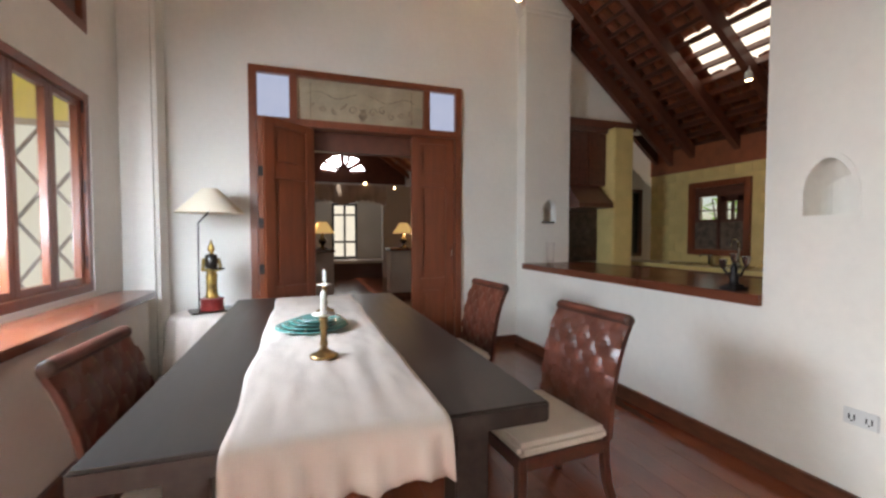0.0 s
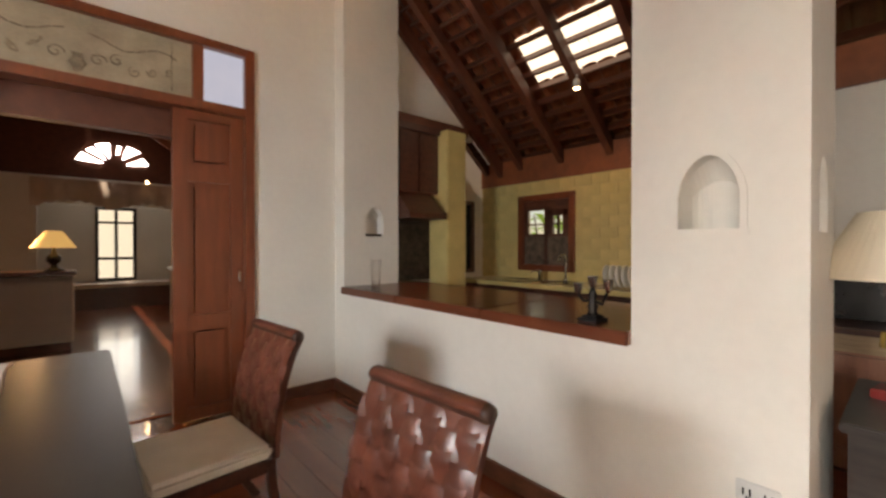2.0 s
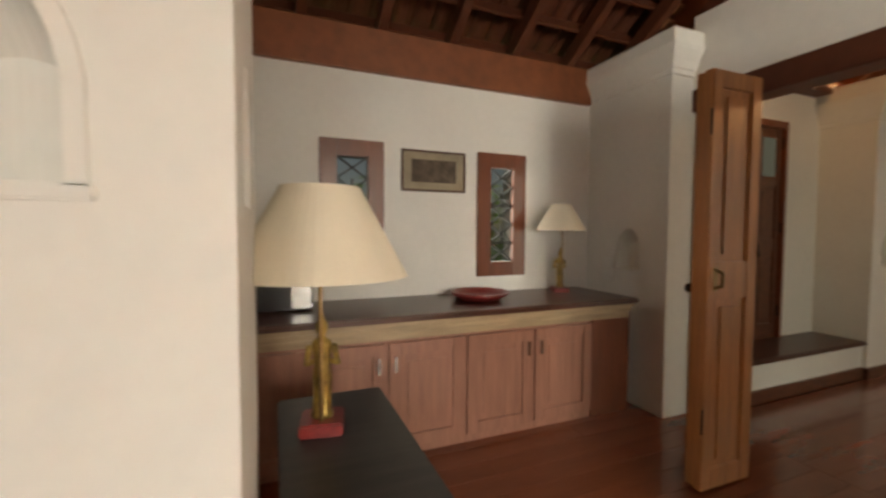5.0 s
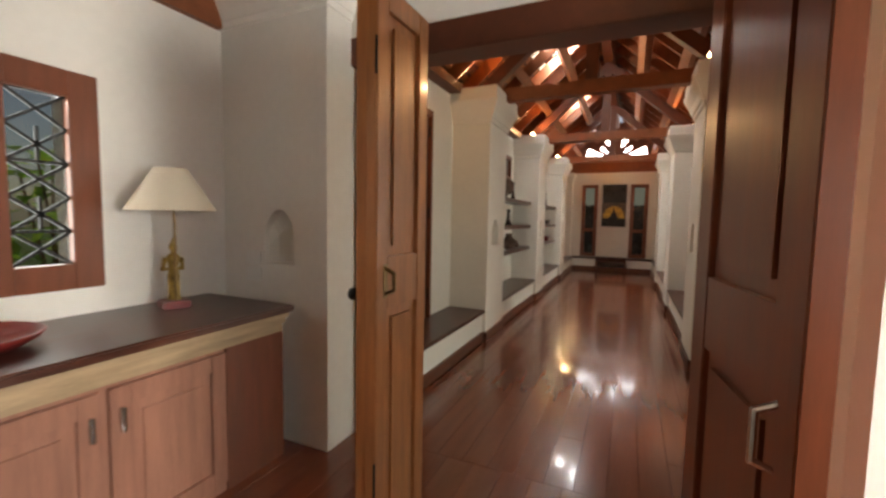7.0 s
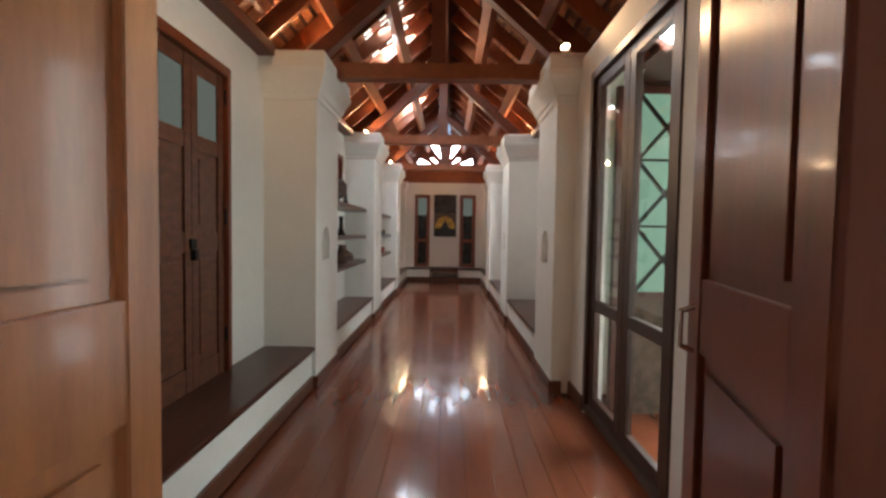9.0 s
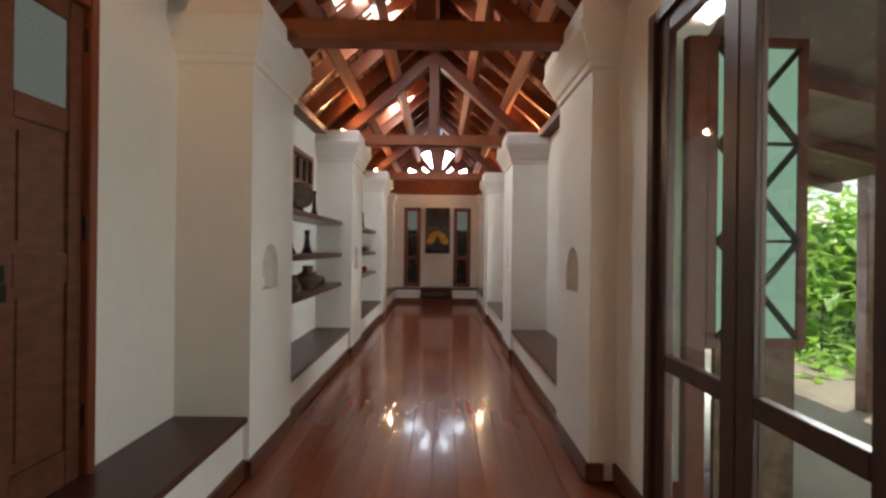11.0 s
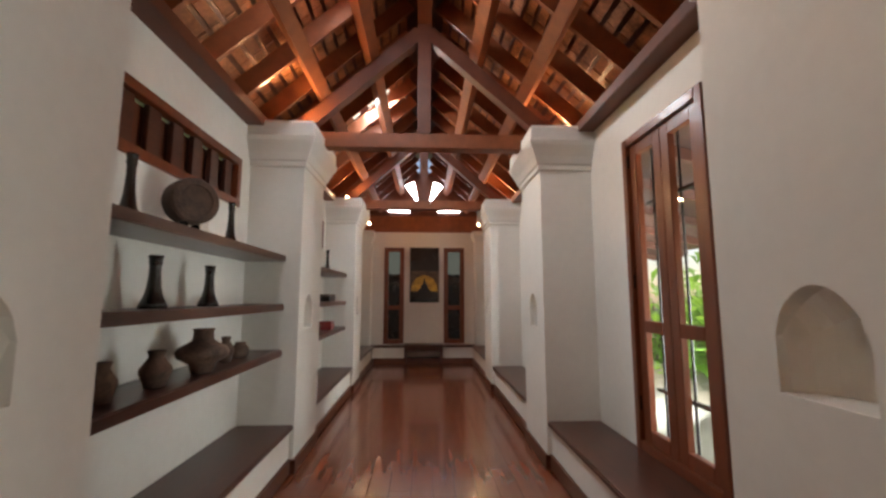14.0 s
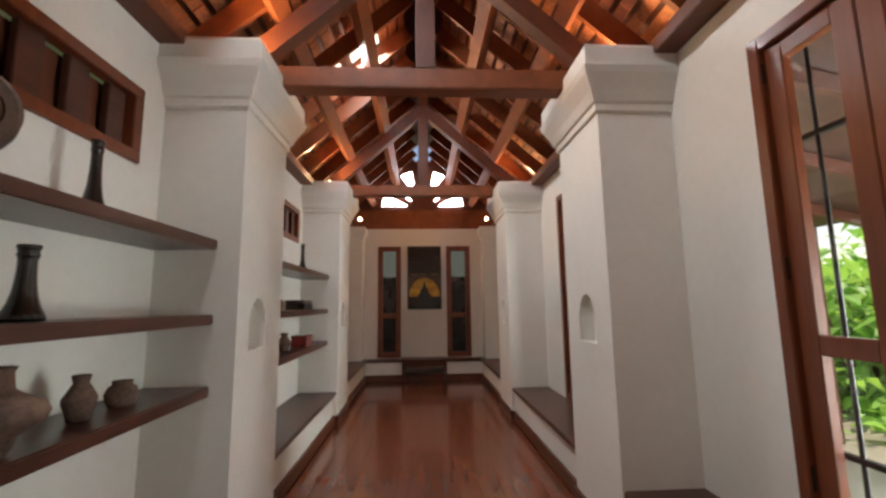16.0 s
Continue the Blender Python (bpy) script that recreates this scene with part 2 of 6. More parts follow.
def add_box(bm, a, b, bevel=0.0):
    lo, hi = [min(p, q) for p, q in zip(a, b)], [max(p, q) for p, q in zip(a, b)]
    r = bmesh.ops.create_cube(bm, size=1)
    for v in r["verts"]:
        v.co = [l + (h - l) * (c + 0.5) for l, h, c in zip(lo, hi, v.co)]
    if bevel:
        es = {e for v in r["verts"] for e in v.link_edges}
        bmesh.ops.bevel(bm, geom=list(es), offset=bevel, segments=2, affect="EDGES", clamp_overlap=True)
    return bm


def box(a, b, bevel=0.0):
    return add_box(bmesh.new(), a, b, bevel)


def boxes(items, bevel=0.0):
    bm = bmesh.new()
    for a, b in items:
        add_box(bm, a, b, bevel)
    return bm


def add_bar(bm, p, q, w, h, up=(0, 0, 1)):
    """A beam of width w and height h from p to q."""
    p, q = Vector(p), Vector(q)
    d = (q - p).normalized()
    s = d.cross(Vector(up)).normalized()
    u = s.cross(d)
    vs = [bm.verts.new(e + s * a * w / 2 + u * c * h / 2) for e in (p, q) for a, c in ((-1, -1), (1, -1), (1, 1), (-1, 1))]
    for f in ((3, 2, 1, 0), (4, 5, 6, 7), (0, 1, 5, 4), (1, 2, 6, 5), (2, 3, 7, 6), (3, 0, 4, 7)):
        bm.faces.new([vs[i] for i in f])
    return bm


def bar(p, q, w, h, up=(0, 0, 1)):
    return add_bar(bmesh.new(), p, q, w, h, up)


def add_lathe(bm, profile, m=None, n=24, sx=1.0, sy=1.0):
    """A turned body from (radius, height) pairs."""
    rings = []
    for r, z in profile:
        ring = []
        for i in range(n):
            a = 2 * math.pi * i / n
            co = Vector((r * sx * math.cos(a), r * sy * math.sin(a), z))
            ring.append(bm.verts.new(m @ co if m else co))
        rings.append(ring)
    for lo, hi in zip(rings, rings[1:]):
        for i in range(n):
            bm.faces.new((lo[i], lo[(i + 1) % n], hi[(i + 1) % n], hi[i]))
    bm.faces.new(rings[0][::-1])
    bm.faces.new(rings[-1])
    return bm


def lathe(profile, m=None, n=24, sx=1.0, sy=1.0):
    return add_lathe(bmesh.new(), profile, m, n, sx, sy)


def sweep(points, w, h):
    """A bent square bar through points in an x-z plane."""
    bm, rings = bmesh.new(), []
    pts = [Vector(p) for p in points]
    for k, p in enumerate(pts):
        d = (pts[min(k + 1, len(pts) - 1)] - pts[max(k - 1, 0)]).normalized()
        u = d.cross(Vector((0, 1, 0)))
        c = 0.22
        rings.append([bm.verts.new(p + Vector((0, a * w / 2, 0)) + u * b * h / 2) for a, b in ((-1, -1 + c), (-1 + c, -1), (1 - c, -1), (1, -1 + c), (1, 1 - c), (1 - c, 1), (-1 + c, 1), (-1, 1 - c))])
    for lo, hi in zip(rings, rings[1:]):
        for i in range(8):
            bm.faces.new((lo[i], lo[(i + 1) % 8], hi[(i + 1) % 8], hi[i]))
    bm.faces.new(rings[0][::-1])
    bm.faces.new(rings[-1])
    bmesh.ops.recalc_face_normals(bm, faces=bm.faces)
    return bm


def tube(points, r, n=8):
    bm = bmesh.new()
    pts = [Vector(p) for p in points]
    for p, q in zip(pts, pts[1:]):
        d = q - p
        m = Matrix.Translation(p) @ d.to_track_quat("Z", "Y").to_matrix().to_4x4()
        add_lathe(bm, [(r, -r * 0.3), (r, d.length + r * 0.3)], m, n)
    return bm


def wall(name, axis, at, thick, span, zs, holes=(), mat=None):
    """A wall across x or y, from at to at + thick, with openings (u0, u1, z0, z1) cut through it."""
    us = sorted({*span, *[h[0] for h in holes], *[h[1] for h in holes]})
    vs = sorted({*zs, *[h[2] for h in holes], *[h[3] for h in holes]})
    bm = bmesh.new()
    for u0, u1 in zip(us, us[1:]):
        run = None
        for v0, v1 in zip(vs, vs[1:]):
            mid = ((u0 + u1) / 2, (v0 + v1) / 2)
            free = any(h[0] < mid[0] < h[1] and h[2] < mid[1] < h[3] for h in holes)
            if not free:
                run = (run[0], v1) if run and abs(run[1] - v0) < 1e-6 else run
                if run is None or run[1] != v1:
                    if run:
                        wall_block(bm, axis, at, thick, u0, u1, *run)
                    run = (v0, v1)
        if run:
            wall_block(bm, axis, at, thick, u0, u1, *run)
    return tagged(part(name, bm, mat or PLASTER), kind="structure")


def wall_block(bm, axis, at, thick, u0, u1, z0, z1):
    if axis == "x":
        add_box(bm, (at, u0, z0), (at + thick, u1, z1))
    else:
        add_box(bm, (u0, at, z0), (u1, at + thick, z1))


def arch_top(s, spring, apex):
    """Height of a pointed arch at s, -1 to 1 across it."""
    return spring + (apex - spring) * (1 - abs(s) ** 1.9) ** 0.62


def niche_face(bm, put, u0, u1, z0, z1, niche):
    """A flat face with an arched recess. put maps (u, depth, z) to the world."""
    c, w, sill, spring, apex, deep = niche
    cols = [-1 + 2 * i / 14 for i in range(15)]
    def quad(*uz):
        bm.faces.new([bm.verts.new(put(*k)) for k in uz])
    a, b = c - w / 2, c + w / 2
    quad((u0, 0, z0), (a, 0, z0), (a, 0, z1), (u0, 0, z1))
    quad((b, 0, z0), (u1, 0, z0), (u1, 0, z1), (b, 0, z1))
    quad((a, 0, z0), (b, 0, z0), (b, 0, sill), (a, 0, sill))
    dep = lambda s: deep * (0.25 + 0.75 * (1 - abs(s) ** 2.2) ** 0.5)
    quad((a, 0, sill), (a, dep(1), sill), (a, dep(1), spring), (a, 0, spring))
    quad((b, 0, sill), (b, 0, spring), (b, dep(1), spring), (b, dep(1), sill))
    for s0, s1 in zip(cols, cols[1:]):
        p, q = c + s0 * w / 2, c + s1 * w / 2
        h0, h1 = arch_top(s0, spring, apex), arch_top(s1, spring, apex)
        quad((p, 0, h0), (q, 0, h1), (q, 0, z1), (p, 0, z1))
        e0, e1 = dep(s0), dep(s1)
        quad((p, 0, sill), (q, 0, sill), (q, e1, sill), (p, e0, sill))
        quad((p, 0, h0), (p, e0 * 0.5, h0), (q, e1 * 0.5, h1), (q, 0, h1))
        g0, g1 = sill + (h0 - sill) * 0.72, sill + (h1 - sill) * 0.72
        quad((p, e0 * 0.5, h0), (p, e0, g0), (q, e1, g1), (q, e1 * 0.5, h1))
        quad((p, e0, sill), (q, e1, sill), (q, e1, g1), (p, e0, g0))


CAP = [(-0.35, 0.0), (-0.34, 0.016), (-0.305, 0.018), (-0.295, 0.03), (-0.24, 0.05), (-0.16, 0.09), (-0.125, 0.10), (-0.12, 0.088), (-0.02, 0.088), (0.0, 0.078)]


def pillar(name, x0, x1, y0, y1, z1, niches=(), cap=1.0, label="white plastered pillar with a moulded capital"):
    """A square masonry pillar with arched niches on the named sides and a stepped capital."""
    bm = bmesh.new()
    z0, shaft = 0.0, z1 + CAP[0][0] * cap
    sides = {
        "-x": (lambda u, d, z: (x0 + d, u, z), y0, y1), "+x": (lambda u, d, z: (x1 - d, u, z), y0, y1),
        "-y": (lambda u, d, z: (u, y0 + d, z), x0, x1), "+y": (lambda u, d, z: (u, y1 - d, z), x0, x1)}
    cut = dict(niches)
    for side, (put, u0, u1) in sides.items():
        if side in cut:
            niche_face(bm, put, u0, u1, z0, shaft, cut[side])
        else:
            bm.faces.new([bm.verts.new(put(*k)) for k in ((u0, 0, z0), (u1, 0, z0), (u1, 0, shaft), (u0, 0, shaft))])
    rings = []
    for dz, o in CAP:
        z, o = z1 + dz * cap, o * cap
        rings.append([bm.verts.new(c) for c in ((x0 - o, y0 - o, z), (x1 + o, y0 - o, z), (x1 + o, y1 + o, z), (x0 - o, y1 + o, z))])
    for lo, hi in zip(rings, rings[1:]):
        for i in range(4):
            bm.faces.new((lo[i], lo[(i + 1) % 4], hi[(i + 1) % 4], hi[i]))
    bm.faces.new(rings[-1])
    bmesh.ops.remove_doubles(bm, verts=bm.verts, dist=0.0004)
    bmesh.ops.recalc_face_normals(bm, faces=bm.faces)
    ob = part(name, bm, PLASTER)
    return tagged(ob, label, "pillar", kind="structure")


def frame_parts(parent, put, u0, u1, z0, z1, w, d, mat, names="window_frame"):
    """A four-sided frame round an opening, with mitre-free stiles and rails."""
    for a, b, c, e in ((u0, u0 + w, z0, z1), (u1 - w, u1, z0, z1), (u0 + w, u1 - w, z0, z0 + w), (u0 + w, u1 - w, z1 - w, z1)):
        part(names, box(put(a, -d / 2, c), put(b, d / 2, e), 0.004), mat, parent)


def spotlight(place, target, watts, cone=120, label="small white spotlight with a lit warm bulb"):
    s = thing("spotlight", label, "spotlight", look(place, target))
    part("housing", lathe([(0.018, 0.075), (0.028, 0.06), (0.034, 0.0), (0.031, 0.0), (0.02, 0.05)], None, 18), WHITE, s, smooth=True)
    part("bulb", lathe([(0.001, -0.014), (0.020, -0.010), (0.028, 0.0), (0.026, 0.02), (0.01, 0.03)], None, 16), BULB, s, "glowing bulb", smooth=True)
    part("bracket", tube([(0, 0.0, 0.06), (0, 0.03, 0.11)], 0.006), WHITE, s)
    v = (Vector(target) - Vector(place)).normalized()
    lamp("spotlight_light", "SPOT", look(Vector(place) + v * 0.05, target), watts, WARM, cone=cone)


BULB = glow("warm_bulb", (1.0, 0.72, 0.40), 30.0)


# ---- structure ----
XW, YN = 2.93, 4.68            # dining room: kitchen-side wall and door wall
CX, HALF, WALL = 3.263, 0.93, 1.345   # corridor: axis, to the pillars, to the walls
BAYS = [-3.40, -5.93, -8.41]   # near faces of the corridor's pillars
PD = 0.62
YEND = -11.03

tagged(part("floor", boxes([((-1.0, -1.3, -0.12), (5.4, 5.0, -0.012)), ((1.6, -11.5, -0.12), (4.9, -1.3, -0.012)), ((-2.2, 5.0, -0.12), (4.2, 13.4, 0.0))]), FLOORWOOD),
       "polished red-brown wooden floor", "floor", kind="structure")

# dining room
tagged(wall("wall_north", "y", YN, 0.2, (-0.75, 3.5), (0, 4.3), [(0.16, 2.24, -1, 2.80)]), "white plastered wall with a door opening", "wall")
wall("wall_west", "x", -0.87, 0.12, (-1.1, 4.9), (0, 4.3), [(1.6, 3.97, 0.86, 2.20), (-0.8, 1.0, 0.86, 2.20), (1.6, 3.96, 2.60, 3.15)])
wall("wall_south", "y", -1.1, 0.2, (-0.75, 2.2), (0, 4.3))
part("wall_pilaster", box((-0.75, 4.40, 0), (-0.49, YN, 4.3), 0.03), PLASTER)["kind"] = "structure"
wall("wall_counter", "x", XW, 0.57, (2.02, 4.51), (0, 0.87))
pillar("pillar_door_side", XW, XW + 0.57, 4.51, 5.1, 4.0, [("-y", (3.24, 0.19, 1.37, 1.50, 1.635, 0.14))])
pillar("pillar_pier", XW, XW + 0.57, 1.465, 2.02, 4.0,
       [("-x", (1.745, 0.195, 1.342, 1.465, 1.606, 0.16)), ("-y", (3.2, 0.2, 1.33, 1.47, 1.6, 0.12))])
wall("wall_pantry_partition", "y", 2.15, 0.1, (3.5, 5.1), (0, 4.3))
tagged(part("ceiling_dining", box((-1.05, -1.3, 4.3), (2.93, 5.0, 4.4)), PLASTER), kind="structure")
wall("wall_above_counter", "x", XW, 0.15, (-1.1, 5.0), (4.0, 4.4))

# kitchen and pantry
wall("wall_kitchen_east", "x", 5.16, 0.2, (2.2, 5.3), (0, 2.03), [(3.63, 4.36, 1.0, 1.86)], TILEY)
wall("wall_kitchen_north", "y", 4.97, 0.2, (3.5, 5.3), (0, 4.3), [(4.80, 4.98, 0.95, 1.85)])
wall("wall_pantry_east", "x", 5.08, 0.2, (-1.2, 2.15), (0, 2.34), [(0.80, 1.07, 1.03, 1.80), (-0.34, -0.06, 1.03, 1.80)])
pillar("pillar_pantry_east", 4.305, 5.08, -1.58, -1.05, 2.62, [("+y", (4.64, 0.22, 1.007, 1.17, 1.315, 0.14))], 0.8)
pillar("pillar_pantry_west", 1.80, 2.32, -1.58, -1.03, 2.62, (), 0.8)
wall("wall_over_doorway", "y", -1.45, 0.2, (2.32, 4.305), (2.26, 2.75))

# corridor
wall("wall_corridor_east", "x", CX + WALL, 0.2, (YEND, -1.58), (0, 2.56), [(-2.835, -2.10, 0.33, 2.285), (-5.75, -4.31, 1.91, 2.26), (-8.25, -6.85, 1.91, 2.26)])
wall("wall_corridor_west", "x", CX - WALL - 0.1, 0.1, (YEND, -3.6), (0, 2.56),
     [(-5.39, -4.59, 0.34, 2.295), (-7.86, -7.06, 0.34, 2.295)])
wall("wall_corridor_veranda", "x", 2.05, 0.13, (-3.6, -1.58), (0, 2.56), [(-3.08, -1.95, -1, 2.36)])
wall("wall_corridor_south", "y", YEND - 0.25, 0.25, (CX - 1.6, CX + 1.6), (0, 2.56), [(2.45, 2.86, 0.35, 2.245), (3.65, 4.046, 0.35, 2.245)])
for i, y in enumerate(BAYS):
    n = ((y - PD / 2), 0.235, 1.01, 1.155, 1.285, 0.13)
    ne = ((y - PD / 2 + 0.05), 0.235, 1.01, 1.155, 1.285, 0.13)
    pillar("pillar_east_%d" % (i + 1), CX + HALF, CX + WALL + 0.1, y - PD, y, 2.61, [("-x", ne)])
    pillar("pillar_west_%d" % (i + 1), CX - WALL - 0.1, CX - HALF, y - PD, y, 2.61, [("+x", n)])
for s, nm in ((1, "east"), (-1, "west")):
    pillar("pillar_end_" + nm, min(CX + s * 1.02, CX + s * 1.32), max(CX + s * 1.02, CX + s * 1.32), YEND, YEND + 0.25, 2.55, (), 0.6)

# skirting boards
def skirt(items):
    for a, b in items:
        tagged(part("baseboard", box(a, b, 0.004), SKIRT), "dark red-brown wooden skirting board", "baseboard", kind="structure")

E_, W_ = CX + HALF, CX - HALF
skirt([((XW - 0.022, 1.445, 0), (XW, YN, 0.10)), ((2.24, YN - 0.022, 0), (XW - 0.022, YN, 0.10)), ((-0.49, YN - 0.022, 0), (0.16, YN, 0.10)),
       ((XW, 1.445, 0), (3.5, 1.465, 0.10)), ((-0.5, 1.0, 0), (-0.478, 4.40, 0.10)),
       ((CX - 1.02, YEND, 0), (CX + 1.02, YEND + 0.20, 0.10))])
for i, y in enumerate(BAYS):
    skirt([((E_ - 0.02, y - PD - 0.02, 0), (E_, y + 0.02, 0.10)), ((E_, y, 0), (E_ + 0.08, y + 0.02, 0.10)), ((E_, y - PD - 0.02, 0), (E_ + 0.08, y - PD, 0.10)),
           ((W_, y - PD - 0.02, 0), (W_ + 0.02, y + 0.02, 0.10)), ((W_ - 0.08, y, 0), (W_, y + 0.02, 0.10)), ((W_ - 0.08, y - PD - 0.02, 0), (W_, y - PD, 0.10))])
skirt([((2.18, -3.40, 0), (2.20, -3.08, 0.10)), ((2.18, -1.95, 0), (2.20, -1.58, 0.10))])


# roof timbers ------------------------------------------------------------
def slope_roof(tag, eave, ridge, y0, y1, side_up, rafters, n_battens, panes=(), pane_width=0.6, tile=None, rafter=None):
    """One roof slope from the eave (x, z) to the ridge (x, z), between y0 and y1: rafters, boards on edge and clay
    tiles.
    panes: (first board, last board, y from, y to) where glass tiles glow in place of daylight."""
    (ex, ez), (rx, rz) = eave, ridge
    d = Vector((rx - ex, 0, rz - ez))
    length = d.length
    d.normalize()
    nrm = Vector((-d.z, 0, d.x)) if side_up < 0 else Vector((d.z, 0, -d.x))
    if nrm.z < 0:
        nrm = -nrm
    at = lambda s, y, h: (ex + d.x * s + nrm.x * h, y, ez + d.z * s + nrm.z * h)
    bm = bmesh.new()
    for y in rafters:
        add_bar(bm, at(-0.25, y, 0.05), at(length, y, 0.05), 0.065, 0.11, nrm)
    tagged(part("ceiling_rafters_" + tag, bm, rafter or ROOFWOOD), "red-brown timber roof rafters", "roof", kind="structure")
    bm = bmesh.new()
    step = length / n_battens
    for i in range(n_battens + 1):
        add_bar(bm, at(i * step, y0, 0.155), at(i * step, y1, 0.155), 0.022, 0.10, nrm)
    tagged(part("ceiling_boards_" + tag, bm, DARKROOF), "dark roof boards set on edge", "roof", kind="structure")
    bm, glass_bm = bmesh.new(), bmesh.new()
    count = int(abs(y1 - y0) / 0.15)
    for i in range(n_battens):
        for j in range(count):
            ya, yb = y0 + (y1 - y0) * j / count, y0 + (y1 - y0) * (j + 1) / count
            ym = (ya + yb) / 2
            lit = any(p[0] <= i <= p[1] and min(p[2], p[3]) < ym < max(p[2], p[3]) for p in panes)
            s0, s1, lift = i * step - 0.05, (i + 1) * step + 0.02, 0.215 + 0.012 * random.random()
            w = (yb - ya) * 0.5 * (pane_width if lit else 0.93)
            target = glass_bm if lit else bm
            rows = []
            for s, h in ((s0, lift + 0.02), (s1, lift)):
                rows.append([target.verts.new(at(s, ym + w * k, h + 0.035 * (1 - k * k))) for k in (-1, -0.5, 0, 0.5, 1)])
            for k in range(4):
                target.faces.new((rows[0][k], rows[0][k + 1], rows[1][k + 1], rows[1][k]))
    tagged(part("ceiling_tiles_" + tag, bm, tile or CLAY), "orange clay roof tiles seen from below", "roof", kind="structure")
    if panes:
        tagged(part("ceiling_glass_tiles_" + tag, glass_bm, SKYPANE), "bright glass roof tiles glowing in place of daylight", "skylight", kind="structure")
    else:
        glass_bm.free()
    tagged(part("ceiling_cover_" + tag, bar(at(-0.3, (y0 + y1) / 2, 0.36), at(length + 0.1, (y0 + y1) / 2, 0.36), abs(y1 - y0), 0.03, nrm), DARKROOF), kind="structure")


PEAK = 3.74


def corridor_slope(tag, side, panes=()):
    """One slope over the corridor: two purlins, planks on edge up the slope, and rows of flat clay tiles along it."""
    y0, y1 = -1.4, YEND - 0.2
    d = Vector((-side * 1.34, 0, PEAK - 2.56))
    length = d.length
    d.normalize()
    nrm = Vector((side * d.z, 0, abs(d.x)))
    at = lambda s, y, h: (CX + side * 1.34 + d.x * s + nrm.x * h, y, 2.56 + d.z * s + nrm.z * h)
    roof = tagged(part("ceiling_planks_" + tag, planks_on_edge(at, y0, y1, length), ROOFWOOD), "red-brown roof planks set on edge", "roof", kind="structure")
    for s in (0.66, 1.22):
        part("purlin", bar(at(s, y0, 0.085), at(s, y1, 0.085), 0.10, 0.13, nrm), ROOFWOOD, roof)
    bm, glass_bm = bmesh.new(), bmesh.new()
    width, rows = 0.215, 16
    step = (length + 0.05) / rows
    for j in range(int((y0 - y1) / width)):
        a = y0 - j * width
        for i in range(rows):
            lit = any(s0 <= (i + 0.5) / rows <= s1 and min(u, v) < a - width / 2 < max(u, v) for s0, s1, u, v in panes)
            if lit and i % 2:
                continue
            h, tip = 0.315 + 0.012 * random.random(), 0.008 * random.random()
            half = 0.050 if lit else 0.036 + 0.005 * random.random()
            gap = 0.045 if lit else 0.003
            target = glass_bm if lit else bm
            add_bar(target, at((i + 0.5) * step, a - gap, h), at((i + 0.5) * step, a - width + gap, h + tip), half * 2, 0.02, nrm)
    tagged(part("ceiling_tiles_" + tag, bm, CLAY), "orange clay roof tiles seen from below", "roof", kind="structure")
    if panes:
        tagged(part("ceiling_glass_tiles_" + tag, glass_bm, SKYPANE), "bright glass roof tiles glowing in place of daylight", "skylight", kind="structure")
    else:
        glass_bm.free()
    tagged(part("ceiling_cover_" + tag, bar(at(-0.3, (y0 + y1) / 2, 0.40), at(length + 0.5, (y0 + y1) / 2, 0.40), abs(y1 - y0), 0.03, nrm), DARKROOF), kind="structure")


def planks_on_edge(at, y0, y1, length):
    bm = bmesh.new()
    n = int((y0 - y1) / 0.46)
    for k in range(n + 1):
        y = y0 - (k + 0.5) * 0.46
        p, q = Vector(at(-0.25, y, 0.215)), Vector(at(length, y, 0.215))
        up = Vector(at(0, y, 1)) - Vector(at(0, y, 0))
        add_bar(bm, p, q, 0.032, 0.15, up)
    return bm


corridor_slope("east", 1, [(0.48, 0.84, -4.65, -5.55), (0.48, 0.84, -7.1, -7.95)])
corridor_slope("west", -1)
part("ceiling_ridge_beam", box((CX - 0.06, YEND, PEAK - 0.06), (CX + 0.06, -1.4, PEAK + 0.26)), DARKROOF)["kind"] = "structure"
for s in (1, -1):
    x0, x1 = sorted((CX + s * 1.22, CX + s * 1.50))
    part("ceiling_wall_plate", box((x0, YEND, 2.56), (x1, -1.4, 2.64), 0.004), DARKROOF)["kind"] = "structure"
    ob = part("ceiling_eave_board", bar((CX + s * 1.36, YEND, 2.66), (CX + s * 1.36, -1.4, 2.66), 0.02, 0.2), ROOFWOOD)
    ob["kind"] = "structure"

wall("wall_gable_south", "y", YEND - 0.08, 0.06, (CX - 1.3, CX + 1.3), (2.56, 2.90), mat=ROOFWOOD)
for k, y in enumerate([-1.35] + BAYS):
    yc = y - PD / 2 if k else y
    t = thing("roof_truss", "dark red-brown timber roof truss resting on two pillars", "roof truss", Matrix.Translation((CX, yc, 2.53)), "corridor trusses")
    part("tie_beam", box((-1.12, -0.06, 0.0), (1.12, 0.06, 0.13), 0.006), ROOFWOOD, t)
    part("king_post", box((-0.06, -0.055, 0.13), (0.06, 0.055, 1.17), 0.006), DARKROOF, t)
    for s in (1, -1):
        part("principal_rafter", bar((s * 1.12, 0, 0.12), (s * 0.04, 0, 1.08), 0.10, 0.12), DARKROOF, t)

# kitchen and pantry roof slope
EAVE_K, RIDGE_K = (5.22, 2.12), (2.95, 4.02)
slope_roof("kitchen", EAVE_K, RIDGE_K, 2.15, 4.82, 1, [2.13 + 0.55 * k for k in range(6)], 19, [(6, 8, 2.70, 3.74)], 1.0, tile=ROOFWOOD, rafter=DARKROOF)
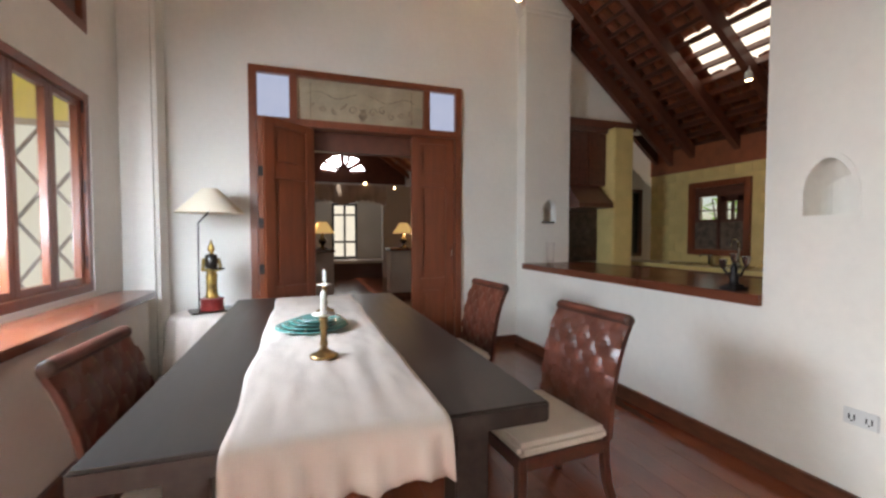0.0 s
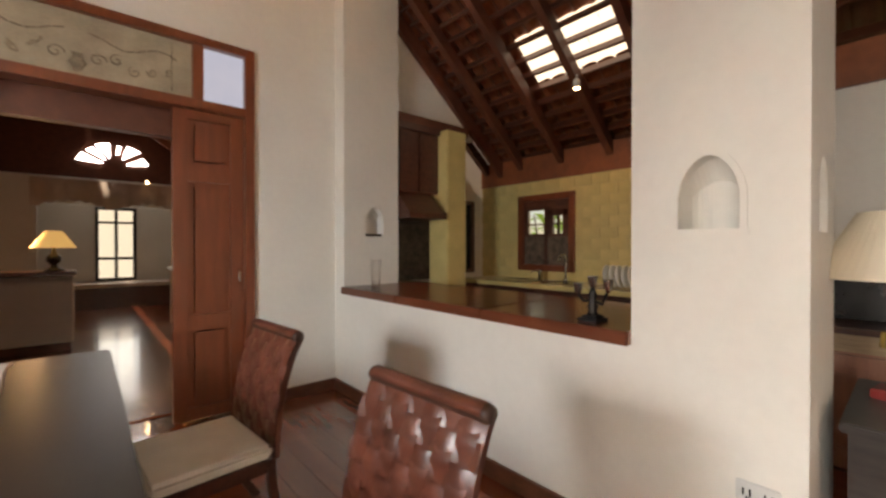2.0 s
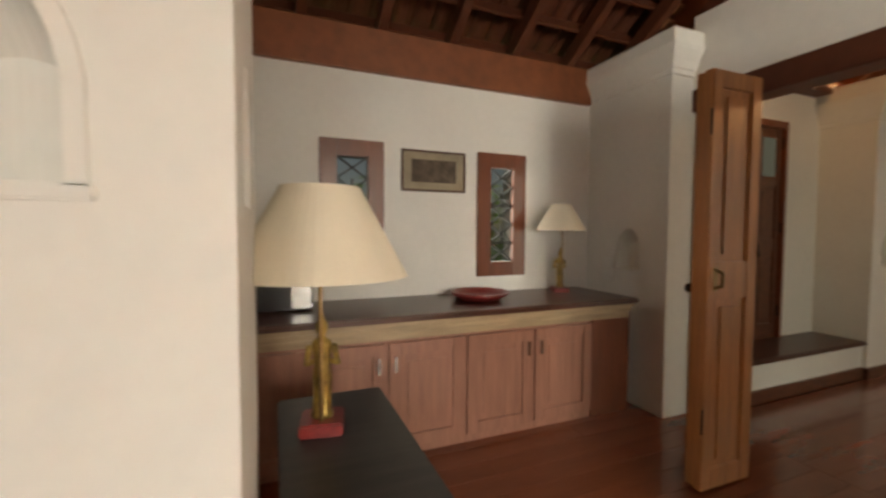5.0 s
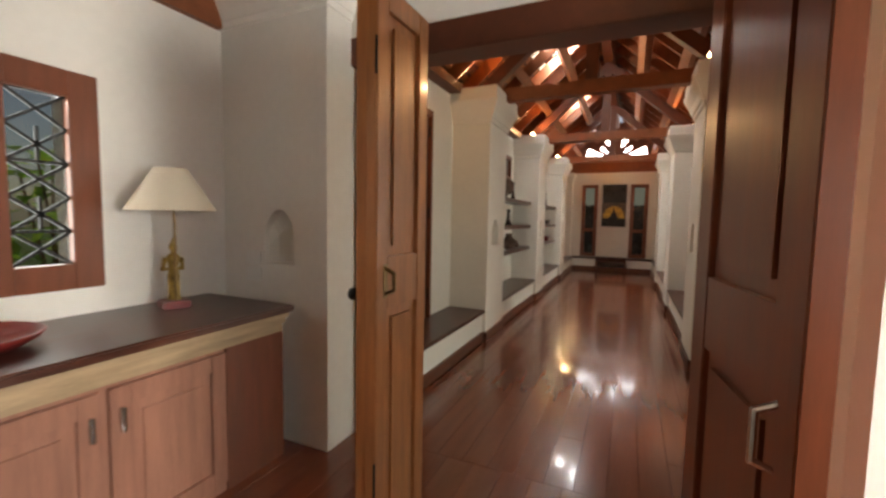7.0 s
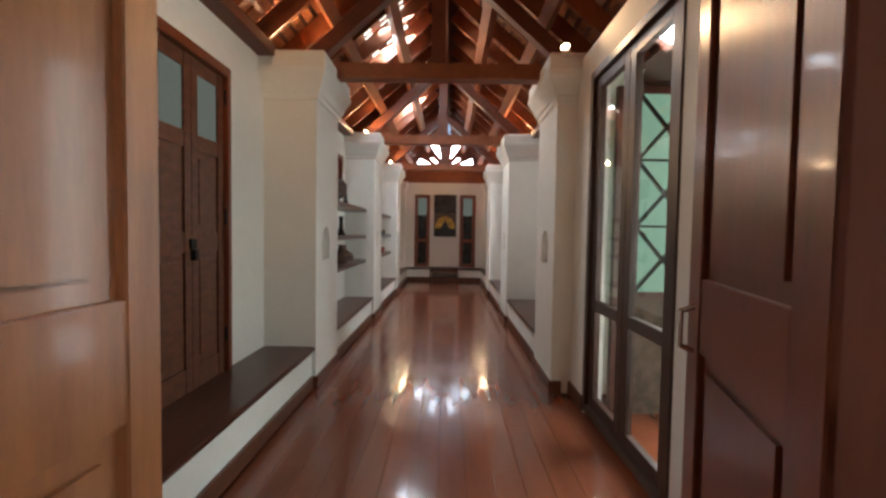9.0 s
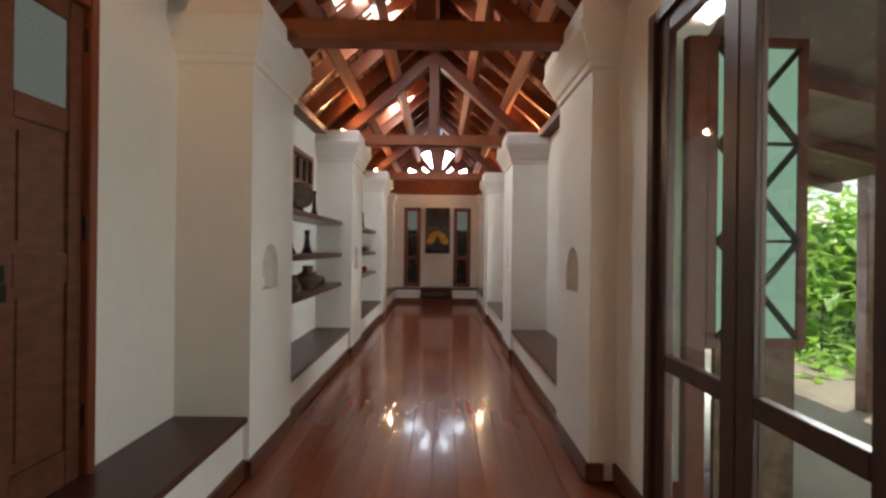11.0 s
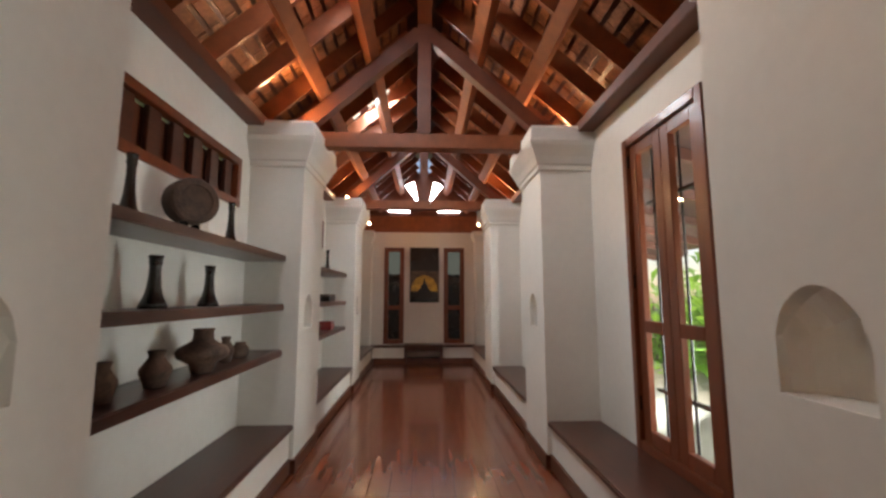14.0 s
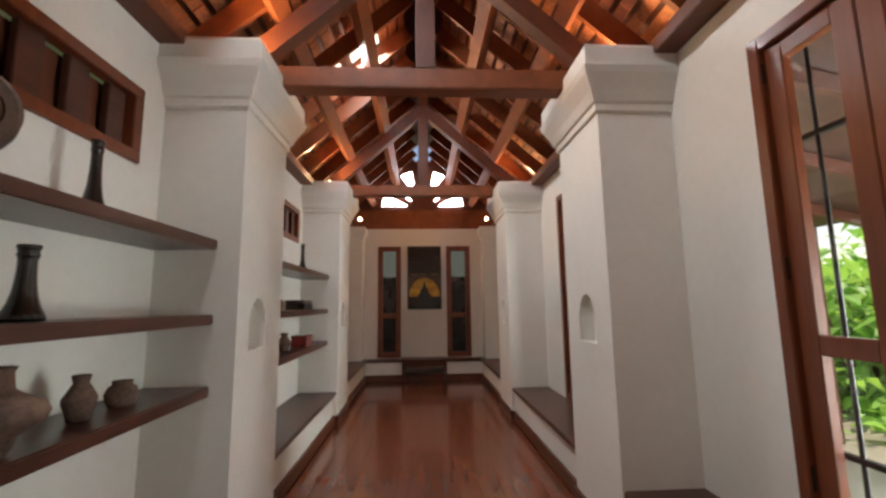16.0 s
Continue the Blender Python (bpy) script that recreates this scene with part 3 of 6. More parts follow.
slope_roof("pantry", (5.12, 2.60), (2.95, 4.02), -1.5, 2.15, 1, [-1.35 + 0.52 * k for k in range(8)], 9, tile=DARKROOF, rafter=DARKROOF)
part("ceiling_band_kitchen", box((5.14, 2.25, 2.03), (5.18, 4.97, 2.32)), ROOFWOOD)["kind"] = "structure"
part("ceiling_band_pantry", box((5.04, -1.03, 2.34), (5.09, 2.15, 2.62)), ROOFWOOD)["kind"] = "structure"
part("ceiling_pantry_west", box((-0.75, -1.5, 4.30), (2.95, 1.5, 4.36)), DARKROOF)["kind"] = "structure"
part("ceiling_beam_gable", bar((2.95, 4.64, 4.05), (5.2, 4.64, 2.17), 0.06, 0.14), DARKROOF)["kind"] = "structure"
part("ceiling_beam_stove", box((3.5, 4.56, 2.50), (4.5, 4.68, 2.60), 0.006), DARKROOF)["kind"] = "structure"
bm = bmesh.new()
vs = [bm.verts.new((x, y, z)) for y in (4.68, 4.78) for x, z in ((3.45, 2.52), (4.72, 2.52), (3.45, 3.62))]
for f in ((0, 1, 2), (5, 4, 3), (0, 3, 4, 1), (1, 4, 5, 2), (2, 5, 3, 0)):
    bm.faces.new([vs[i] for i in f])
part("wall_gable_kitchen", bm, PLASTER)["kind"] = "structure"
wall("wall_pantry_south_gable", "y", -1.6, 0.1, (2.3, 5.3), (2.75, 4.2), mat=ROOFWOOD)

# benches along the corridor
def bench(x_front, x_back, y0, y1, top):
    b = thing("wall_bench", "built-in bench with a dark wood seat on a white plastered base", "bench", Matrix.Translation((x_front, y0, 0)), "corridor benches")
    s = 1 if x_back > x_front else -1
    L, D = y1 - y0, abs(x_back - x_front)
    fx = lambda v: s * v
    part("seat", box((fx(0), 0, top - 0.035), (fx(D), L, top), 0.008), DARKTEAK, b)
    part("base", box((fx(0.03), 0, 0.10), (fx(D), L, top - 0.035)), PLASTER, b, "white plastered base")
    part("plinth", box((fx(0.01), 0, 0.0), (fx(D), L, 0.10), 0.003), SKIRT, b, "dark wooden plinth")
    return b

edges = [-1.58, *BAYS]
for k in range(4):
    y1 = edges[k] - (PD if k else 0)
    y0 = BAYS[k] if k < 3 else YEND + 0.25
    bench(CX + HALF + 0.004, CX + WALL, y0, y1, 0.335)
    if k:
        bench(CX - HALF - 0.004, CX - WALL, y0, y1, 0.335)

# shelves between the east pillars
for y0, y1 in ((BAYS[1], BAYS[0] - PD), (BAYS[2], BAYS[1] - PD)):
    for z in (1.570, 1.205, 0.869):
        sh = thing("wall_shelf", "thick dark wooden wall shelf between two pillars", "shelf", Matrix.Translation((CX + HALF + 0.11, y0, z)), "corridor shelves")
        part("board", box((0, 0, -0.05), (WALL - HALF - 0.11, y1 - y0, 0), 0.006), DARKTEAK, sh)

# hall beyond the dining room doors
wall("wall_hall_west", "x", -1.6, 0.2, (4.88, 13.2), (0, 3.4))
wall("wall_hall_east", "x", 3.6, 0.2, (5.1, 13.2), (0, 3.4))
wall("wall_hall_north", "y", 13.0, 0.2, (-1.6, 3.8), (0, 2.75), [(1.40, 2.12, 0.52, 2.14)])
wall("wall_hall_gable", "y", 13.0, 0.1, (-1.6, 3.8), (2.75, 3.0), mat=ROOFWOOD)
slope_roof("hall_west", (-1.6, 2.75), (1.1, 4.6), 4.9, 13.2, -1, [5.3 + 0.8 * k for k in range(10)], 8)
slope_roof("hall_east", (3.8, 2.75), (1.1, 4.6), 4.9, 13.2, 1, [5.3 + 0.8 * k for k in range(10)], 8)
wall("wall_hall_arch", "y", 12.2, 0.15, (-1.4, 3.6), (0, 2.62), [(0.55, 2.75, -1, 2.12)])
wall("wall_over_door_hall", "y", 4.92, 0.1, (-1.4, 3.6), (2.10, 3.4), mat=DARKROOF)


# ---- dining room things ----
def dining_table():
    t = thing("dining_table", "long near-black wooden dining table with a thick top", "table", Matrix.Translation((0.74, 2.77, 0)))
    part("tabletop", box((-0.60, -1.21, 0.685), (0.59, 1.21, 0.75), 0.008), TABLEWOOD, t)
    for sx in (1, -1):
        for sy in (1, -1):
            part("leg", box((sx * 0.42 - 0.06, sy * 0.95 - 0.06, 0), (sx * 0.42 + 0.06, sy * 0.95 + 0.06, 0.69), 0.006), TABLEWOOD, t)
        part("apron", box((sx * 0.42 - 0.015, -0.89, 0.60), (sx * 0.42 + 0.015, 0.89, 0.685)), TABLEWOOD, t)
    return t


dining_table()


def table_runner():
    """A cloth along the table, hanging over the near end in soft folds."""
    bm = bmesh.new()
    nx, ny = 34, 90
    rows = []
    for j in range(ny + 1):
        s = j / ny * 2.537
        row = []
        for i in range(nx + 1):
            u = i / nx - 0.5
            edge = 0.014 * noise.noise((s * 3, 0, 4 if u < 0 else 9))
            x = 0.715 + u * 0.565 + edge * (abs(u) * 2) ** 3 + 0.015 * (s / 2.66 - 0.5)
            ripple = 0.006 * (noise.noise((u * 9, s * 2.2, 1)) + 0.6) + 0.0045 * noise.noise((u * 18, s * 8, 5))
            if s < 2.36:
                y, z = 3.93 - s, 0.7535 + max(0, ripple)
            else:
                d = s - 2.36
                r = 0.03
                a = min(d / r, math.pi / 2)
                drop = max(0, d - r * math.pi / 2)
                fold = drop ** 0.8 * (0.17 * math.sin(u * 44 + 0.8 + 3 * noise.noise((u * 3, drop * 2, 8))) * (0.6 + noise.noise((u * 2.3, 0, 7))) + 0.22 * noise.noise((u * 8, drop * 3, 3)) + 0.1 * noise.noise((u * 25, drop * 4, 6)))
                y = 1.57 - r * math.sin(a) - 0.006 + fold * 0.9 - 0.04 * drop
                z = 0.7535 - r * (1 - math.cos(a)) - drop * (1 + 0.05 * math.sin(u * 14) + 0.07 * noise.noise((u * 9, 1, 2)))
                x += drop * 0.02 * math.sin(u * 30)
            row.append(bm.verts.new((x, y, z)))
        rows.append(row)
    for a, b in zip(rows, rows[1:]):
        for i in range(nx):
            bm.faces.new((a[i], a[i + 1], b[i + 1], b[i]))
    ob = part("table_runner", bm, LINEN, smooth=True)
    sol = ob.modifiers.new("thickness", "SOLIDIFY")
    sol.thickness, sol.offset = 0.003, 1.0
    return tagged(ob, "white linen runner lying along the table, hanging over its end", "table runner")


table_runner()


def candlestick(x, y):
    c = thing("candlestick", "brass candlestick with a white candle and glass wax dish", "candlestick", Matrix.Translation((x, y, 0.757)), "candlesticks on the table")
    part("base", lathe([(0.001, 0), (0.056, 0), (0.058, 0.008), (0.045, 0.016), (0.03, 0.022), (0.016, 0.035)]), BRASS, c, smooth=True)
    part("stem", lathe([(0.016, 0.03), (0.012, 0.045), (0.017, 0.055), (0.012, 0.07), (0.012, 0.11), (0.017, 0.12), (0.013, 0.135), (0.019, 0.15), (0.018, 0.165)]), BRASS, c, smooth=True)
    part("wax_dish", lathe([(0.012, 0.165), (0.045, 0.172), (0.047, 0.177), (0.014, 0.176)]), WAX, c, "pale wax dish", smooth=True)
    part("candle", lathe([(0.012, 0.17), (0.0115, 0.24), (0.010, 0.262), (0.004, 0.270), (0.001, 0.271)], n=16), WAX, c, "half-burnt white candle", smooth=True)


candlestick(0.70, 2.22)
candlestick(0.75, 3.22)
for k, (r, z) in enumerate(((0.185, 0.757), (0.165, 0.769), (0.14, 0.780), (0.115, 0.790))):
    p = part("plate", lathe([(0.001, 0), (r * 0.6, 0), (r * 0.72, 0.006), (r, 0.016), (r, 0.020), (r * 0.72, 0.011), (r * 0.6, 0.005), (0.001, 0.005)], n=40), CELADON, smooth=True)
    p.location = (0.665 + 0.012 * k, 2.76 + 0.01 * k, z)
    tagged(p, "green celadon plate stacked on the linen runner", "plate", "stacked celadon plates")


def chair_curve(z):
    """How far the back leans out at a height."""
    t = max(0, (z - 0.42) / 0.5)
    return 0.215 + 0.035 * t + 0.085 * t ** 3


def dining_chair(m):
    c = thing("dining_chair", "dark wooden dining chair with woven leather back and cream cushion", "chair", m @ Matrix.Scale(0.95, 4), "chairs round the table")
    # sitter faces -x
    bm = box((-0.245, -0.25, 0.405), (0.225, 0.25, 0.465), 0.02)
    part("seat", bm, CUSHION, c, "cream cloth seat cushion", smooth=False)
    part("seat_frame", boxes([((-0.235, -0.24, 0.345), (-0.20, 0.24, 0.403)), ((-0.20, -0.24, 0.345), (0.20, -0.21, 0.403)), ((-0.20, 0.21, 0.345), (0.20, 0.24, 0.403)), ((0.185, -0.21, 0.345), (0.215, 0.21, 0.403))], 0.003), DARKTEAK, c)
    for s in (1, -1):
        part("leg", sweep([(-0.222, s * 0.222, 0.402), (-0.224, s * 0.222, 0.2), (-0.232, s * 0.222, 0.0)], 0.042, 0.042), DARKTEAK, c)
        zs = [0.0, 0.1, 0.2, 0.3, 0.4]
        xs = [0.33, 0.27, 0.235, 0.218, 0.215]
        part("leg", sweep([(x, s * 0.228, z) for x, z in zip(xs, zs)], 0.036, 0.036), DARKTEAK, c)
        hs = [0.40 + 0.52 * k / 9 for k in range(10)]
        part("back_stile", sweep([(chair_curve(a) + 0.022, s * 0.228, a) for a in hs], 0.034, 0.026), LEATHER, c)
    tr = Matrix.Translation((chair_curve(0.925) + 0.004, -0.25, 0.925)) @ pose(0, 0, 0, -90, 0, 0)
    part("top_rail", lathe([(0.022, 0), (0.026, 0.01), (0.026, 0.49), (0.022, 0.50)], tr, 14), BLACKTEAK, c, smooth=True)
    part("lower_rail", box((0.205, -0.22, 0.425), (0.228, 0.22, 0.455), 0.004), DARKTEAK, c)
    nv, nh = 7, 8
    for i in range(nv):
        y = -0.2 + 0.4 * i / (nv - 1)
        bm = bmesh.new()
        prev = None
        n = nh * 4
        for j in range(n + 1):
            z = 0.44 + 0.485 * j / n
            off = 0.006 * math.cos(math.pi * (j / n * nh) + math.pi * i)
            x = chair_curve(z) + off
            cur = [bm.verts.new((x, y - 0.0335, z)), bm.verts.new((x - 0.003, y, z)), bm.verts.new((x, y + 0.0335, z))]
            if prev:
                bm.faces.new((prev[0], prev[1], cur[1], cur[0]))
                bm.faces.new((prev[1], prev[2], cur[2], cur[1]))
            prev = cur
        # the strap wraps over the top rail
        for k in range(6):
            a = math.pi * k / 5
            x, z = chair_curve(0.925) + 0.004 - 0.029 * math.cos(a), 0.925 + 0.029 * math.sin(a)
            cur = [bm.verts.new((x, y + d, z)) for d in (-0.0335, 0, 0.0335)]
            bm.faces.new((prev[0], prev[1], cur[1], cur[0]))
            bm.faces.new((prev[1], prev[2], cur[2], cur[1]))
            prev = cur
        part("strap", bm, LEATHER, c, smooth=True)
    for j in range(nh):
        z = 0.465 + 0.43 * j / (nh - 1)
        bm = bmesh.new()
        prev = None
        n = nv * 4
        for i in range(n + 1):
            y = -0.25 + 0.50 * i / n
            off = -0.006 * math.cos(math.pi * ((y + 0.2) / 0.4 * (nv - 1)) + math.pi * (j + 0.5) * 1.0 + math.pi / 2)
            cur = []
            for dz in (-0.031, 0, 0.031):
                x = chair_curve(z + dz) + off - (0.003 if dz == 0 else 0)
                cur.append(bm.verts.new((x, y, z + dz)))
            if prev:
                bm.faces.new((prev[0], cur[0], cur[1], prev[1]))
                bm.faces.new((prev[1], cur[1], cur[2], prev[2]))
            prev = cur
        part("strap", bm, LEATHER, c, smooth=True)
    return c


chair = dining_chair(pose(1.615, 2.12, 0, 0, 0, 4))
copy_thing(chair, pose(1.60, 3.24, 0, 0, 0, 5))
copy_thing(chair, pose(0.285, 2.13, -0.0, 0, 0, 177))


FIGURE = [(0.001, 0), (0.052, 0), (0.055, 0.012), (0.046, 0.03), (0.043, 0.10), (0.047, 0.16), (0.036, 0.215), (0.042, 0.245), (0.050, 0.285), (0.044, 0.305), (0.017, 0.318), (0.016, 0.328),
          (0.028, 0.345), (0.030, 0.365), (0.020, 0.385), (0.014, 0.395), (0.006, 0.42), (0.001, 0.425)]


def figure(scale, arms=True):
    """A standing temple figure, as a plain turned shape with folded arms."""
    bm = lathe([(r * scale, z * scale) for r, z in FIGURE], None, 20, 0.80, 0.64)
    if arms:
        for s in (1, -1):
            for p, q in (((s * 0.048, 0, 0.28), (s * 0.058, -0.02, 0.21)), ((s * 0.058, -0.02, 0.21), (s * 0.012, -0.07, 0.205))):
                m = Matrix.Translation(Vector(p) * scale) @ (Vector(q) - Vector(p)).to_track_quat("Z", "Y").to_matrix().to_4x4()
                L = (Vector(q) - Vector(p)).length * scale
                add_lathe(bm, [(0.013 * scale, -0.006 * scale), (0.011 * scale, L)], m, 10)
    return bm


def open_shade(name, r_top, r_bot, h, z, parent, label):
    """A thin lamp shade, open above and below."""
    bm = bmesh.new()
    n, rings = 48, []
    for r, zz in ((r_top, z + h), (r_bot, z), (r_bot - 0.003, z), (r_top - 0.003, z + h)):
        rings.append([bm.verts.new((r * math.cos(2 * math.pi * i / n), r * math.sin(2 * math.pi * i / n), zz)) for i in range(n)])
    for a, b in ((0, 1), (1, 2), (2, 3), (3, 0)):
        for i in range(n):
            bm.faces.new((rings[a][i], rings[b][i], rings[b][(i + 1) % n], rings[a][(i + 1) % n]))
    bmesh.ops.recalc_face_normals(bm, faces=bm.faces)
    return part(name, bm, SHADE, parent, label, smooth=False)


def side_table(x, y):
    t = thing("side_table", "small round table covered by a white cloth", "side table", Matrix.Translation((x, y, 0)))
    bm = bmesh.new()
    n, rings = 64, []
    for k, (r, z) in enumerate(((0.001, 0.62), (0.20, 0.62), (0.235, 0.615), (0.25, 0.58), (0.255, 0.45), (0.265, 0.25), (0.275, 0.03))):
        w = max(0, k - 2) * 0.011
        rings.append([bm.verts.new(((r + w * math.sin(11 * a + 0.4) + 0.4 * w * math.sin(17 * a)) * math.cos(a), (r + w * math.sin(11 * a + 0.4)) * math.sin(a), z))
                      for a in [2 * math.pi * i / n for i in range(n)]])
    for lo, hi in zip(rings, rings[1:]):
        for i in range(n):
            bm.faces.new((lo[i], hi[i], hi[(i + 1) % n], lo[(i + 1) % n]))
    part("tablecloth", bm, LINEN, t, "white cloth hanging in folds", smooth=True)
    part("tabletop", lathe([(0.22, 0.59), (0.225, 0.60), (0.225, 0.612), (0.22, 0.615)]), DARKTEAK, t)
    for a in range(3):
        an = a * 2.094
        part("leg", bar((0.17 * math.cos(an), 0.17 * math.sin(an), 0), (0.15 * math.cos(an), 0.15 * math.sin(an), 0.59), 0.03, 0.03, (0, 1, 0)), DARKTEAK, t)


side_table(-0.14, 4.26)


def statue_lamp(m):
    l = thing("table_lamp", "gilt statue lamp with pale cone shade and red base", "lamp", m)
    part("plinth", box((-0.16, -0.11, 0), (0.16, 0.11, 0.018), 0.004), BLACKPOT, l, "black plinth board")
    part("base", lathe([(0.001, 0.018), (0.085, 0.018), (0.088, 0.03), (0.080, 0.04), (0.080, 0.09), (0.086, 0.10), (0.084, 0.112), (0.001, 0.112)]), REDLACQ, l, "red lacquered base", smooth=False)
    f = part("figure", figure(1.12), GOLD, l, smooth=True)
    f.location = (0, 0, 0.112)
    part("jacket", lathe([(0.045, 0.345), (0.052, 0.38), (0.060, 0.43), (0.052, 0.462), (0.022, 0.472)], None, 20, 0.84, 0.70), BLACKPOT, l, "black jacket", smooth=True)
    part("tray", box((-0.05, -0.15, 0.352), (0.03, -0.055, 0.362), 0.003), BLACKPOT, l, "small black tray").location = (0.04, 0.0, 0)
    part("pole", tube([(-0.09, 0.02, 0.015), (-0.085, 0.02, 0.72), (-0.02, 0.0, 0.80), (0.0, 0.0, 0.84)], 0.006), IRON, l, "thin black pole")
    open_shade("shade", 0.055, 0.255, 0.20, 0.80, l, "pale pleated cone shade")


statue_lamp(pose(-0.09, 4.27, 0.62, 0, 0, 20))


# doors to the hall, with fanlight -------------------------------------------
def panel_leaf(name, parent, p, q, z0, z1, mat=None, panels=((0.05, 0.34), (0.40, 0.80), (0.84, 0.97)), t=0.046):
    """A framed and panelled door leaf from p to q in plan."""
    mat = mat or TEAK
    p, q = Vector((*p, 0)), Vector((*q, 0))
    L = (q - p).length
    a = math.atan2(q.y - p.y, q.x - p.x)
    leaf = new(name)
    leaf.parent = parent
    leaf.matrix_local = parent.matrix_world.inverted() @ Matrix.Translation(p) @ pose(0, 0, 0, 0, 0, math.degrees(a))
    H = z1 - z0
    st = min(0.10, L * 0.2)
    part("stile", box((0, -t / 2, z0), (st, t / 2, z1), 0.003), mat, leaf)
    part("stile", box((L - st, -t / 2, z0), (L, t / 2, z1), 0.003), mat, leaf)
    cuts = [0.0] + [v for pr in panels for v in pr] + [1.0]
    for k in range(0, len(cuts), 2):
        part("rail", box((st, -t / 2 + 0.002, z0 + H * cuts[k]), (L - st, t / 2 - 0.002, z0 + H * cuts[k + 1]), 0.002), mat, leaf)
    for lo, hi in panels:
        bm = box((st - 0.005, -0.007, z0 + H * lo - 0.005), (L - st + 0.005, 0.007, z0 + H * hi + 0.005))
        add_box(bm, (st + 0.035, -0.016, z0 + H * lo + 0.03), (L - st - 0.03, 0.016, z0 + H * hi - 0.03), 0.009)
        part("panel", bm, mat, leaf)
    return leaf


def pull(parent, place, mat, length=0.16, along=(1, 0, 0)):
    part("handle", tube([(0, 0, 0), (along[0] * 0.035, along[1] * 0.035, 0.015), (along[0] * 0.035, along[1] * 0.035, length - 0.015), (0, 0, length)], 0.007), mat, parent, "polished metal pull").location = place


hd = thing("door_1", "red-brown panelled folding door with a carved fanlight, half open", "door", Matrix.Translation((1.2, YN, 0)), kind="structure")
for a, b in (((-1.04, -0.03, 0), (-0.97, 0.12, 2.80)), ((0.97, -0.03, 0), (1.04, 0.12, 2.80)), ((-0.97, -0.03, 2.74), (0.97, 0.12, 2.80)), ((-0.97, -0.03, 2.27), (0.97, 0.12, 2.34)),
             ((-0.69, -0.02, 2.34), (-0.62, 0.10, 2.74)), ((0.62, -0.02, 2.34), (0.69, 0.10, 2.74))):
    part("door_frame", box(a, b, 0.004), TEAK, hd)
for x0, x1 in ((-0.97, -0.69), (0.69, 0.97)):
    part("pane", box((x0, 0.03, 2.34), (x1, 0.036, 2.74)), FROST, hd, "frosted glass pane")
pn = part("carved_panel", box((-0.62, 0.02, 2.34), (0.62, 0.05, 2.74)), SAND, hd, "sand-coloured panel with carved scrolls")
carve = bmesh.new()
for s in (1, -1):
    for k in range(5):
        cx, cz, r = s * (0.10 + 0.095 * k), 2.47 + 0.03 * math.sin(k * 2.1), 0.045 - 0.004 * k
        pts = [(cx + r * (1 - j / 22) * math.cos(s * j * 0.42 + k), 0.018, cz + r * (1 - j / 22) * math.sin(j * 0.42 + k)) for j in range(20)]
        for p, q in zip(pts, pts[1:]):
            add_bar(carve, p, q, 0.009, 0.012, (0, 1, 0))
    for k in range(8):
        a = (s * (0.06 + 0.06 * k), 0.018, 2.60 + 0.03 * math.cos(k))
        add_bar(carve, a, (a[0] + s * 0.05, 0.018, 2.60 + 0.03 * math.cos(k + 1)), 0.008, 0.010, (0, 1, 0))
    add_bar(carve, (s * 0.5, 0.018, 2.37), (s * 0.5, 0.018, 2.71), 0.008, 0.008, (0, 1, 0))
add_lathe(carve, [(0.01, 0), (0.03, 0.03), (0.045, 0.06), (0.02, 0.10), (0.03, 0.12)], Matrix.Translation((0, 0.016, 2.37)), 12, 1, 0.3)
part("carving", carve, CARVED, pn, "darker carved scrollwork")
leaf = panel_leaf("leaf", hd, (1.70, YN + 0.045), (2.17, YN + 0.045), 0.01, 2.27, panels=((0.04, 0.30), (0.34, 0.77), (0.82, 0.97)))
pull(leaf, (0.43, -0.03, 1.0), CHROME, 0.10, (0, -1, 0))
panel_leaf("leaf", hd, (0.30, YN - 0.30), (0.72, YN + 0.06), 0.01, 2.27, panels=((0.04, 0.30), (0.34, 0.77), (0.82, 0.97)))
lf = panel_leaf("leaf", hd, (0.235, YN + 0.02), (0.28, YN - 0.30), 0.01, 2.27, panels=((0.04, 0.30), (0.34, 0.77), (0.82, 0.97)))
for z in (0.9, 1.3, 1.75):
    part("hinge", box((0.30, -0.022, z), (0.325, 0.022, z + 0.09), 0.002), IRON, lf)


